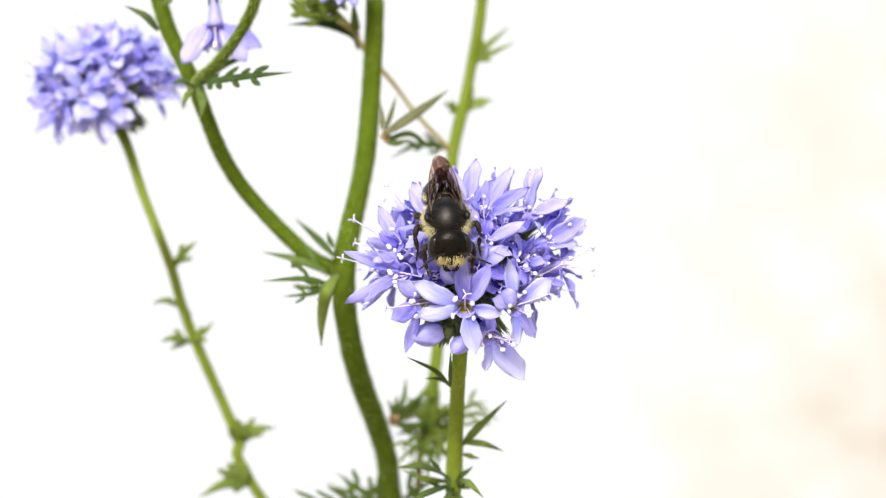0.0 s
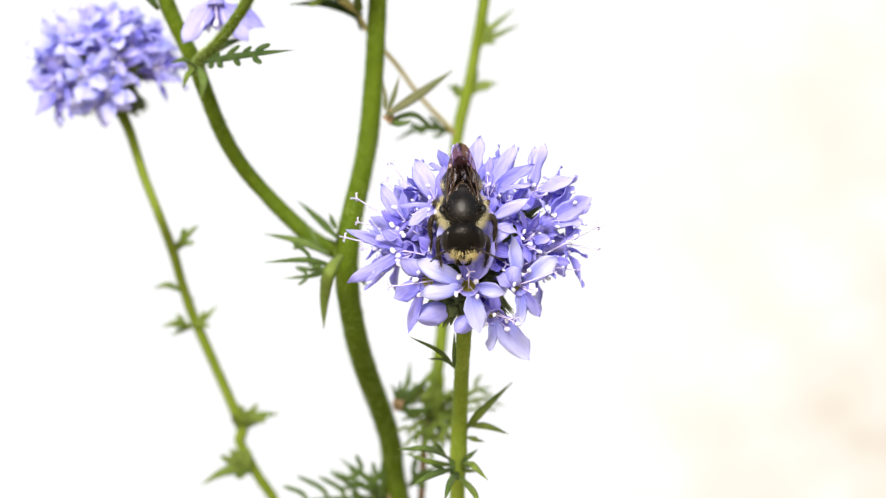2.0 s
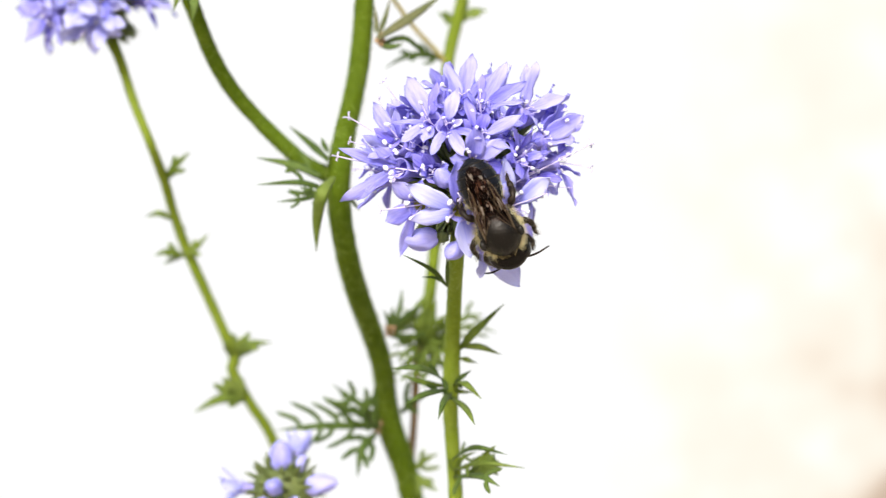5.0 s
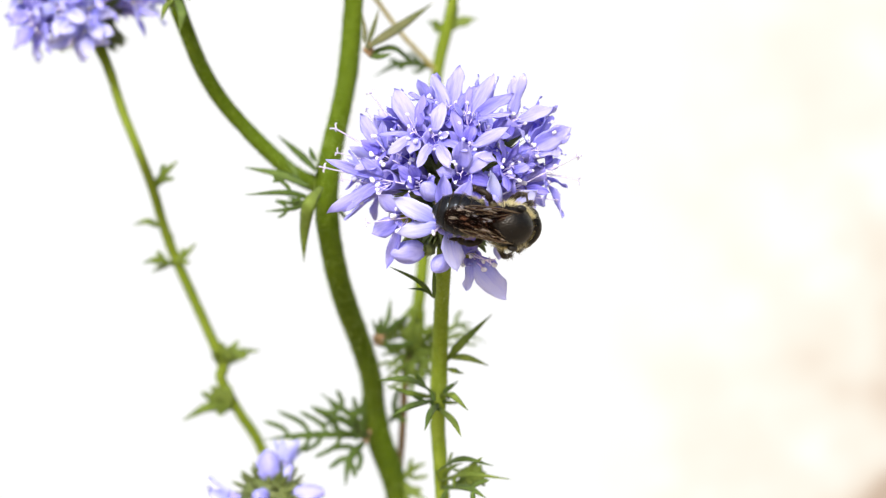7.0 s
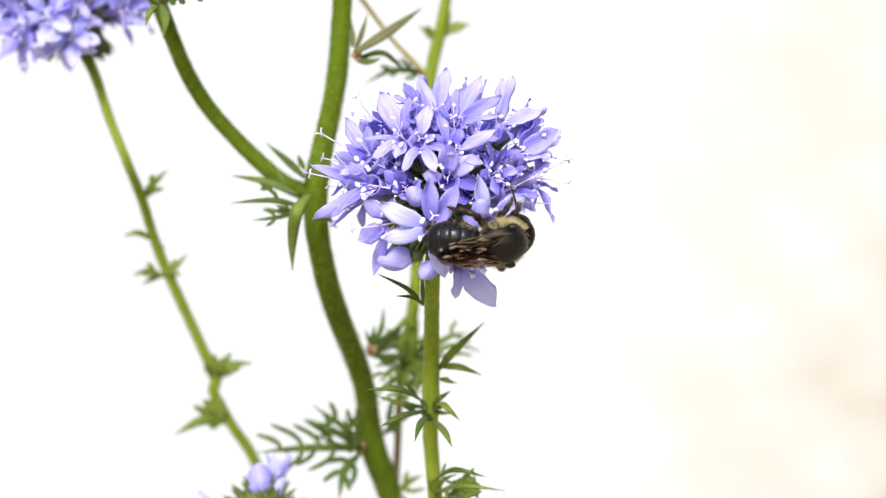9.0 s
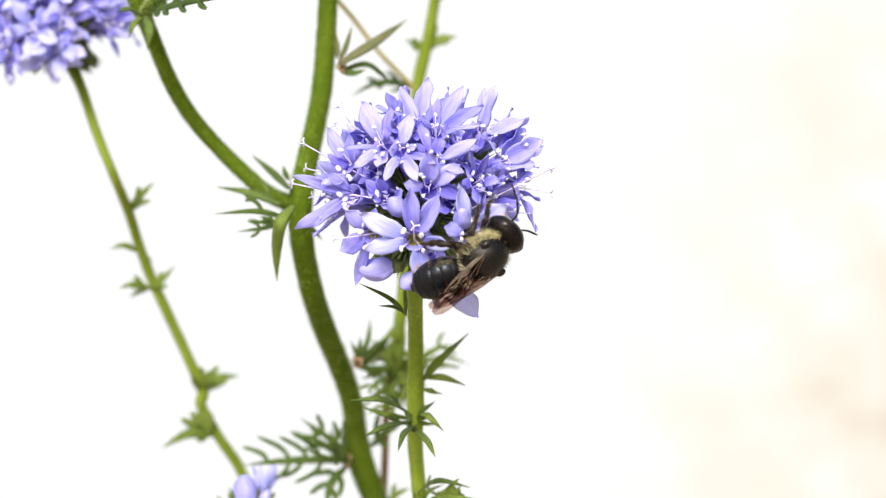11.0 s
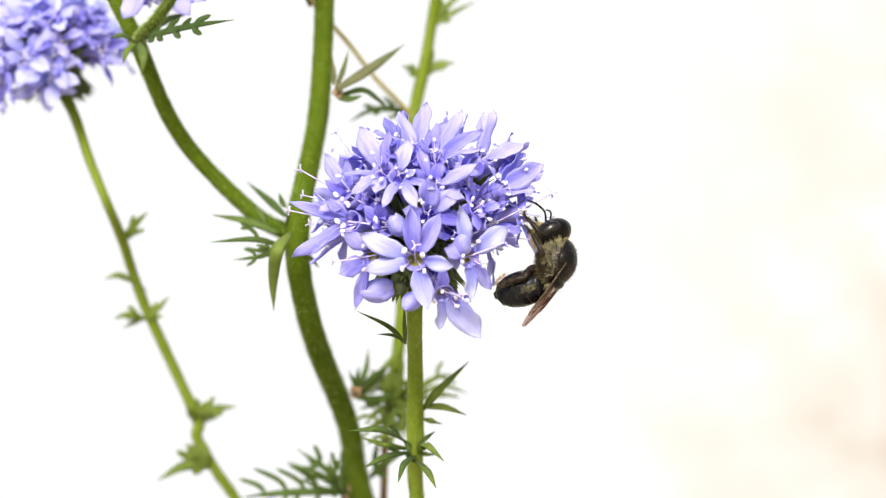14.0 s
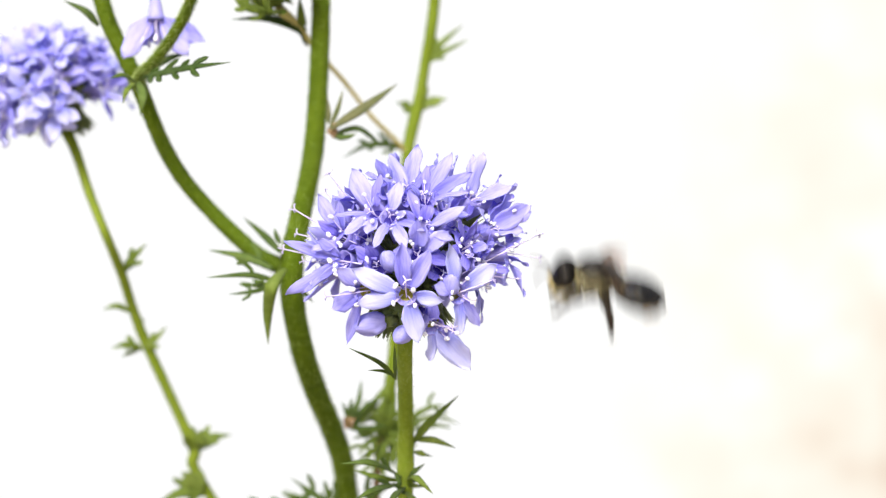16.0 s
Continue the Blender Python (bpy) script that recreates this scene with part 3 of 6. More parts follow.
def receptacle_mesh(radius, seed):
    rng = random.Random(seed)
    bm = bmesh.new()
    blob(bm, (0, 0, 0), (radius * MM, radius * MM, radius * 0.95 * MM), None, 18, 12)
    for d in out_dirs(70, seed):
        a = d * radius * 0.9 * MM
        tip = d * radius * MM * rng.uniform(1.25, 1.6) + Vector((0, 0, rng.uniform(-0.4, 0.3) * MM))
        sweep(bm, smooth_path([a, (a + tip) / 2, tip], 2), [0.5 * MM, 0.46 * MM, 0.36 * MM, 0.2 * MM, 0.03 * MM], 0.5, (0.2, 0.3, 1), 6)
    return bm


def leaf(root, back, points, width, lobes, lobe, mat):
    """One leaf of a plant; back: from the world into the plant's space."""
    part("leaf", leaf_mesh(points, width, lobes, lobe, int(width * 10) + lobes), mat, root, m=back)


# ---- the flower that the bee visits ----
def main_flower():
    root = tagged(new("gilia_flower"), "lavender-blue globe flower head on a slim green stalk with feathery leaves", "flower", "globe flowers")
    foot = at(2.8, 7.0, -400)
    foot.z = 0
    root.location = foot
    back = Matrix.Translation(-foot)
    bm, run = stalk_mesh([(2.9, -6.0, -2.8, 0.96), (2.8, -6.0, -5.7, 0.72), (2.6, -5.5, -8.6, 0.63), (2.5, 0.0, -11.9, 0.65), (2.4, 5.0, -16.0, 0.70), (2.3, 7.0, -19.6, 0.79), (2.2, 8.0, -23.2, 0.69), (2.3, 9.0, -25.4, 0.66), (2.6, 10.0, -29.9, 0.67), (2.8, 11.0, -34.3, 0.70)], rough_seed=3)
    part("stalk", bm, STALK_FRESH, root, "slim ribbed green flower stalk", back)
    part("down", down_mesh(run, 1400, 0.22, 5), DOWN, root, "fine pale hairs on the stalk", back)["kind"] = "stuff"
    c = at(*HEAD)
    part("receptacle", receptacle_mesh(3.3, 11), CALYX, root, "dark green base of the flower head", back @ Matrix.Translation(c))
    made = {}
    seen = []

    def bloom(key, throat, petals, style=None):
        """One floret by its throat and its petals' tips (mm from the head's middle and from the throat), their widths and shades."""
        t = Vector(throat)
        d = t.normalized()
        rng = random.Random(len(seen) * 13 + 5)
        seen.append(d)
        m = back @ Matrix.Translation(c + (t - d * 5.2) * MM) @ facing(d)
        f = part("floret", TUBES[1 if key in ("front", "low_right", "right", "low_left") else 3], None, root, m=m)
        part("calyx", CALYX_ONE, None, f, "dark green toothed calyx")
        inner = m.to_3x3().inverted()
        z = Vector((0, 0, 5.1))
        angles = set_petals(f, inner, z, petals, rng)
        for k in range(5):
            a = angles[k % len(angles)] + 36 + rng.uniform(-16, 16)
            q = pose(0, 0, 0, 0, 0, a) @ pose(0.5 * MM, 0, 4.8 * MM, 0, rng.uniform(10, 42), 0)
            s = rng.uniform(0.8, 1.15) if style else rng.uniform(0.5, 0.95)
            part("stamen", rng.choice(STAMENS), None, f, "violet filament with a white anther" if k == 0 else "", m=q @ Matrix.Diagonal((s, s, s, 1)))
        if style:
            w = inner @ Vector(style)
            part("pistil", PISTIL_LONG, None, f, m=Matrix.Translation((z - Vector((0, 0, 0.3))) * MM) @ facing(w) @ Matrix.Diagonal((1, 1, w.length / 4.2, 1)))
        else:
            part("pistil", PISTIL, None, f, m=pose(0, 0, 4.8 * MM, rng.uniform(-12, 12), rng.uniform(-12, 12), rng.uniform(0, 360)) @ Matrix.Diagonal((0.7, 0.7, 0.6, 1)))
        made[key] = (f, m)

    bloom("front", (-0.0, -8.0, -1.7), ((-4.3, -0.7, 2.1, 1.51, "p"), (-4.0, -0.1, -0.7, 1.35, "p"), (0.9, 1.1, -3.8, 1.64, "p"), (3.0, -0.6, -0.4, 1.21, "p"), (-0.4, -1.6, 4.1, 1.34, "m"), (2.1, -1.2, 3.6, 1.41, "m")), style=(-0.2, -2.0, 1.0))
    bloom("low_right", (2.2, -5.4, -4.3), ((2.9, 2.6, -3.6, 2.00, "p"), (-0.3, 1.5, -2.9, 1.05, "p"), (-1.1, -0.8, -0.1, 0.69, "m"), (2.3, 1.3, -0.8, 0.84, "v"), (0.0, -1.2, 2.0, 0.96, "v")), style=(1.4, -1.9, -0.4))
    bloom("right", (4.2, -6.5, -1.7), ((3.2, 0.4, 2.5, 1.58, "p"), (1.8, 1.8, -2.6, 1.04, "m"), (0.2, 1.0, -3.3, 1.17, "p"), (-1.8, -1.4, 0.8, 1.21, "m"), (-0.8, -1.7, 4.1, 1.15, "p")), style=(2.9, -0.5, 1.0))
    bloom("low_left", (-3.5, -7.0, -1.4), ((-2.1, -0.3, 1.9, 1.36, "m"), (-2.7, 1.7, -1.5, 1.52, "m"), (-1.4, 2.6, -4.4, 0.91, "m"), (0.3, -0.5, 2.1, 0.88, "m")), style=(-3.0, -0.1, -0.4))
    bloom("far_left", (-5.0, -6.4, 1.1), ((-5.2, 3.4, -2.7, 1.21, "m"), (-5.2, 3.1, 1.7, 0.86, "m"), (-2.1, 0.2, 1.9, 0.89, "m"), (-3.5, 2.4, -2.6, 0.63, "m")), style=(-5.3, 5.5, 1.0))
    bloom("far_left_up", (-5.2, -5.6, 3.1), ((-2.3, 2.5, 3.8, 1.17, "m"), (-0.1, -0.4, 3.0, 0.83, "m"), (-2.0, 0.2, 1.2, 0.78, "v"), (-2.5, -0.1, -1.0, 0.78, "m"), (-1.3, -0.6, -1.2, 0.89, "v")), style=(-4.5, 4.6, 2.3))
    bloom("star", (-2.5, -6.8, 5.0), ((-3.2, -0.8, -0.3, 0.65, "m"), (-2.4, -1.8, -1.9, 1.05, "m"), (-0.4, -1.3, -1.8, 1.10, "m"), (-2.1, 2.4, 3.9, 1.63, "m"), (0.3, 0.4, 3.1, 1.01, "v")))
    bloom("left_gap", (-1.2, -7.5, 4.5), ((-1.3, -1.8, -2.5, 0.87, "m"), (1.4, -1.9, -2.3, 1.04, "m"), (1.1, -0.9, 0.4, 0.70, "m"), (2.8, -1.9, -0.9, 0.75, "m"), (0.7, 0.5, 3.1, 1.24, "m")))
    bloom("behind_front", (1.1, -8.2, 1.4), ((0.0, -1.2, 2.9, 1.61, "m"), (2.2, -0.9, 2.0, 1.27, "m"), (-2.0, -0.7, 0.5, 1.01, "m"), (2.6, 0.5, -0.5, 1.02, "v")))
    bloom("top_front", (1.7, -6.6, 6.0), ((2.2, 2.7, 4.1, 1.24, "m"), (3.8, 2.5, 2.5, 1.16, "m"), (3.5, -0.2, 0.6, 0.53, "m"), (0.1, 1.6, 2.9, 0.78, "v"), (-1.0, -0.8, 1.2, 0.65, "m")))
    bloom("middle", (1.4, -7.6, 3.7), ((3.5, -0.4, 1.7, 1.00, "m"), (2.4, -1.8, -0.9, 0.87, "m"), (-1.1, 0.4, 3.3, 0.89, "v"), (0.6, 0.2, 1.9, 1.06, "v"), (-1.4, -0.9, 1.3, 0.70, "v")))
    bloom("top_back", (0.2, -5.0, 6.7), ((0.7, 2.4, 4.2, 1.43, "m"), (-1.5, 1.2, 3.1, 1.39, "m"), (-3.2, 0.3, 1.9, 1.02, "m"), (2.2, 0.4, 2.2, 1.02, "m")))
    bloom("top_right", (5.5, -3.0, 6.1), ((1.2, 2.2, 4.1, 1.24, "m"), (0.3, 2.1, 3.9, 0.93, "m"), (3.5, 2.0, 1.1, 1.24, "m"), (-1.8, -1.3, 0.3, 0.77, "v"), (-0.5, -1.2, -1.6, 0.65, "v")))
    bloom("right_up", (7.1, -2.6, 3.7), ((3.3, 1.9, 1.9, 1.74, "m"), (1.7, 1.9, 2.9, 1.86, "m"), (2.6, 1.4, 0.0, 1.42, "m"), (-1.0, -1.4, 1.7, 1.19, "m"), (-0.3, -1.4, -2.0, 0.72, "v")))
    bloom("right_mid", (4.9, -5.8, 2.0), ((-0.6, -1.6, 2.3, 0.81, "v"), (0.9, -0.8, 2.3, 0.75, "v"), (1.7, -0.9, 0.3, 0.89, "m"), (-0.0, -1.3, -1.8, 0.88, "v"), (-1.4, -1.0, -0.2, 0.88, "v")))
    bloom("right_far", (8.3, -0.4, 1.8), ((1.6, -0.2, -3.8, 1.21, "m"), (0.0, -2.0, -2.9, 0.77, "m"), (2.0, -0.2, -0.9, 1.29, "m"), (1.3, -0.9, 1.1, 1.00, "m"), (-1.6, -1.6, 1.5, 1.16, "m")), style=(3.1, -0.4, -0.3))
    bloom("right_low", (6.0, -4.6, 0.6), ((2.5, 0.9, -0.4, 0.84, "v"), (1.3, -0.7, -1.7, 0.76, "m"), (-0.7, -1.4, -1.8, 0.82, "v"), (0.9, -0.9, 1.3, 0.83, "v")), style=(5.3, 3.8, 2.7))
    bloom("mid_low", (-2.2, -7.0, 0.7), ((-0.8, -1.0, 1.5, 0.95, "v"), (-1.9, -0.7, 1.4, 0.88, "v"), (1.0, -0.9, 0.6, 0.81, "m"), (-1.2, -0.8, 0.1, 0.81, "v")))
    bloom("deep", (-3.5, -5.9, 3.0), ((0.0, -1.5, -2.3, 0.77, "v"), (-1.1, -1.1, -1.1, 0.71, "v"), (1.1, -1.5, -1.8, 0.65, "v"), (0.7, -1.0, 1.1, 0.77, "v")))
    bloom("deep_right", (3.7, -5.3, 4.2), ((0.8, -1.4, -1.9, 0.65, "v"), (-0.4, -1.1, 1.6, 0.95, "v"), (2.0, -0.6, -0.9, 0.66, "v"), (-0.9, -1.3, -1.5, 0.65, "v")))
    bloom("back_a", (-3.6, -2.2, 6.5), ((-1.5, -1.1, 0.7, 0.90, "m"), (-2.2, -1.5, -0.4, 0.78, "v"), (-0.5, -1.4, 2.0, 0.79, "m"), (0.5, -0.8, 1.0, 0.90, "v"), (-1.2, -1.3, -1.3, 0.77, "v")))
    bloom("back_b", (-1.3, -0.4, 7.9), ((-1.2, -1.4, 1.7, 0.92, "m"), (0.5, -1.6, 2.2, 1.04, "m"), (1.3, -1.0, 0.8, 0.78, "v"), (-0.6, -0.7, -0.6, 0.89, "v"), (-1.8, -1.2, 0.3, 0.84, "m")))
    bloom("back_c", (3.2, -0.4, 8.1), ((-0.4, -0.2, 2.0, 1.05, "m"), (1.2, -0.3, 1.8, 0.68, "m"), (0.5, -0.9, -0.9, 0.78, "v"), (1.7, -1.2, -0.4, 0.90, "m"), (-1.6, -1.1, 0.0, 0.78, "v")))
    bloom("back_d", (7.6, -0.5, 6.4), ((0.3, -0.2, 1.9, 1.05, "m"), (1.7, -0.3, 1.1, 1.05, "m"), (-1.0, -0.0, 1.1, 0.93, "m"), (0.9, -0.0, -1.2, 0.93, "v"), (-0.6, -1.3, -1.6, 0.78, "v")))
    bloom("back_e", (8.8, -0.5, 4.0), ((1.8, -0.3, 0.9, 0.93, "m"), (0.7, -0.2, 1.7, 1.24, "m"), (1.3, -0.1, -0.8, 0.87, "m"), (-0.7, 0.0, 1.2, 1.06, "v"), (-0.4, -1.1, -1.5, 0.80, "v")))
    # recessed fillers, mostly in the darkest tone, which stands in for shade between florets
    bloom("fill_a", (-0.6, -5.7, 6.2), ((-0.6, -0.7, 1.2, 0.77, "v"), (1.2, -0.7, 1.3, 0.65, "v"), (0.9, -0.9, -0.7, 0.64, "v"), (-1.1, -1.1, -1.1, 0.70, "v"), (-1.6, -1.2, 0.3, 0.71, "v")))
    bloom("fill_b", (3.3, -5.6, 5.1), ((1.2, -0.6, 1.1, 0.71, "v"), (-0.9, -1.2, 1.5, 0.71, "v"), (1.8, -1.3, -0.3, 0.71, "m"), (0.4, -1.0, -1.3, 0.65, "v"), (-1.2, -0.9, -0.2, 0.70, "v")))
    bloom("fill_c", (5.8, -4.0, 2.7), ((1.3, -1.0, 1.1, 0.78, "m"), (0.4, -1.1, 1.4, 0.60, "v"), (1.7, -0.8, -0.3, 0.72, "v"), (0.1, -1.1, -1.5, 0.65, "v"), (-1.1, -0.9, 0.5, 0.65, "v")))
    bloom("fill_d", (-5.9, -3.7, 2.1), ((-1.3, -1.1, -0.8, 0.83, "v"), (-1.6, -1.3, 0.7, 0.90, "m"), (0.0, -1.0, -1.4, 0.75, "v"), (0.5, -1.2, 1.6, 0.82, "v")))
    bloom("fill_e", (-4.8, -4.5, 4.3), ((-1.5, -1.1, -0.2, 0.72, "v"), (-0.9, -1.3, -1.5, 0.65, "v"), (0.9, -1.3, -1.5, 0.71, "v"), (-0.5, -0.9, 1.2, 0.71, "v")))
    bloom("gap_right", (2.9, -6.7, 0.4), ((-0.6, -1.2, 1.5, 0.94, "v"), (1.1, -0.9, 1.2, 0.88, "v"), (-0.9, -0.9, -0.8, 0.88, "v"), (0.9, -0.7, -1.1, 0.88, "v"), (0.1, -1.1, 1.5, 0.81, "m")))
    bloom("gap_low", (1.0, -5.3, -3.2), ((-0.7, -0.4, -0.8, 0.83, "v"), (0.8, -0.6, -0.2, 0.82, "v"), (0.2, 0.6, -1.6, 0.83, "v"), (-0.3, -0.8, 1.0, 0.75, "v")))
    for key, foot, way, length, fat in (("bud_low", (-0.8, -4.7, -3.7), (-2.5, -0.2, -0.35), 3.5, 1.0), ("bud_small", (0.6, -4.2, -4.0), (-1.0, -0.8, -0.9), 2.4, 0.76),
                                        ("bud_mid", (-0.6, -6.6, 0.1), (-0.7, -1.2, 1.0), 2.6, 0.74), ("bud_right", (3.6, -5.4, -1.9), (0.0, -1.6, 1.2), 2.7, 0.74)):
        m = back @ Matrix.Translation(c + Vector(foot) * MM) @ facing(way) @ Matrix.Diagonal((fat / 1.2, fat / 1.2, length / 4.3, 1))
        f = part("bud", BUDS[0], None, root, "closed rounded lavender bud", m)
        part("calyx", CALYX_ONE, None, f, "dark green toothed calyx", m=Matrix.Diagonal((0.95, 0.95, 0.6, 1)))
        made[key] = (f, m)
        seen.append(Vector(foot).normalized())
    for turn in range(-150, 180, 27):  # closed green calyces under the head
        d = Vector((math.sin(radians(turn)), -math.cos(radians(turn)), -1.5 + 0.25 * math.sin(turn))).normalized()
        part("calyx", CALYX_ONE, None, root, "", back @ Matrix.Translation(c + d * 2.3 * MM) @ facing(d) @ Matrix.Diagonal((1.7, 1.7, 1.1, 1)))
    rng = random.Random(21)
    for d in out_dirs(125, 4):
        if d.y < -0.2 or d.z < -0.1 or any(d.angle(s) < 0.27 for s in seen):
            continue
        seen.append(d)
        m = back @ Matrix.Translation(c + d * rng.uniform(1.2, 1.9) * MM) @ facing(d, rng.uniform(0, 72))
        floret(root, m, rng.uniform(38, 62), 0, PETALS_UP if d.z > 0 else PETALS_BACK, len(seen) * 7, rng.randrange(2), rng.random() < 0.3, rng.uniform(0.92, 1.05))
    leaf(root, back, [(1.8, -4.0, -11.0), (0.5, -6.0, -9.5), (-1.9, -9.0, -8.1)], 0.43, 0, 0.0, LEAF)
    leaf(root, back, [(1.7, -4.0, -10.8), (0.8, -6.0, -10.2), (-0.4, -8.0, -10.0)], 0.34, 0, 0.0, LEAF)
    leaf(root, back, [(1.8, -5.0, -11.0), (1.8, -7.0, -9.5), (1.8, -8.0, -7.7)], 0.33, 0, 0.0, LEAF)
    leaf(root, back, [(3.0, 6.0, -17.4), (4.4, 4.0, -15.6), (7.2, 6.3, -13.2)], 0.73, 0, 0.0, LEAF_FRESH)
    leaf(root, back, [(3.1, 6.0, -17.1), (4.9, 4.0, -17.0), (6.9, 5.7, -17.9)], 0.61, 0, 0.0, LEAF_FRESH)
    leaf(root, back, [(3.1, 6.0, -18.2), (3.9, 5.0, -18.3), (4.8, 8.0, -18.9)], 0.50, 0, 0.0, LEAF_FRESH)
    leaf(root, back, [(2.2, 8.0, -20.9), (-0.2, -2.0, -18.3), (-3.1, -3.0, -18.2)], 0.64, 1, 2.0, LEAF)
    leaf(root, back, [(2.1, 8.0, -21.1), (-0.2, 3.0, -20.1), (-2.6, 6.0, -19.7)], 0.55, 0, 0.0, LEAF_FRESH)
    leaf(root, back, [(2.1, 8.0, -21.3), (0.0, -2.0, -20.5), (-1.9, -4.0, -21.2)], 0.64, 1, 2.0, LEAF)
    leaf(root, back, [(2.4, 8.0, -21.0), (3.3, -1.0, -19.7), (4.8, -2.0, -21.0)], 0.66, 0, 0.0, LEAF_FRESH)
    leaf(root, back, [(2.4, 8.0, -20.9), (3.1, 4.0, -19.8), (4.1, 6.0, -19.3)], 0.50, 1, 1.6, LEAF)
    leaf(root, back, [(2.4, 8.0, -21.3), (3.2, 6.0, -21.3), (4.5, 9.0, -21.7)], 0.43, 0, 0.0, LEAF_FRESH)
    leaf(root, back, [(2.3, 8.0, -21.6), (1.5, -4.0, -20.9), (1.0, -6.0, -22.2)], 0.59, 0, 0.0, LEAF)
    leaf(root, back, [(2.1, 9.0, -22.0), (3.4, -3.0, -21.7), (4.1, -6.0, -22.7)], 0.59, 0, 0.0, LEAF_FRESH)
    leaf(root, back, [(2.3, 9.0, -28.1), (4.2, 1.0, -25.7), (7.1, 0.0, -26.2)], 0.54, 0, 0.0, LEAF)
    leaf(root, back, [(2.4, 9.0, -29.1), (4.7, 1.0, -27.1), (8.7, 0.0, -27.4)], 0.48, 1, 2.0, LEAF_FRESH)
    leaf(root, back, [(2.5, 9.0, -29.7), (4.7, 0.0, -28.1), (6.4, -2.0, -28.7)], 0.66, 2, 2.4, LEAF)
    leaf(root, back, [(2.5, 9.0, -29.9), (3.2, 8.0, -27.9), (4.8, 10.0, -27.4)], 0.43, 2, 2.2, LEAF_FRESH)
    part("receptacle", receptacle_mesh(0.9, 19), LEAF_FRESH, root, "tiny green side bud", back @ Matrix.Translation(at(5.4, 6.0, -28.2)))
    return root, made


HEAD = (2.9, -6.0, -2.1)
flower, moving_florets = main_flower()


# ---- the other plants ----
def head_of_florets(root, back, c, radius, count, seed, scale, lowest=-0.45, axis=(0, 0, 1)):
    """A globe of florets round c."""
    rng = random.Random(seed)
    part("receptacle", receptacle_mesh(radius, seed), CALYX, root, "dark green base of the flower head", back @ Matrix.Translation(c))
    turn = Vector((0, 0, 1)).rotation_difference(Vector(axis)).to_matrix()
    for k, d in enumerate(out_dirs(count, seed)):
        if d.z < lowest:
            continue
        d = turn @ d
        m = back @ Matrix.Translation(c + d * rng.uniform(0.75, 1.0) * radius * MM) @ facing(d, rng.uniform(0, 72))
        floret(root, m, rng.uniform(45, 74), 0, rng.choice((PETALS_SHADE["m"], PETALS_UP, PETALS_SHADE["p"], PETALS_UP)), seed * 100 + k, rng.randrange(2), rng.random() < 0.15, scale * rng.uniform(0.9, 1.05))


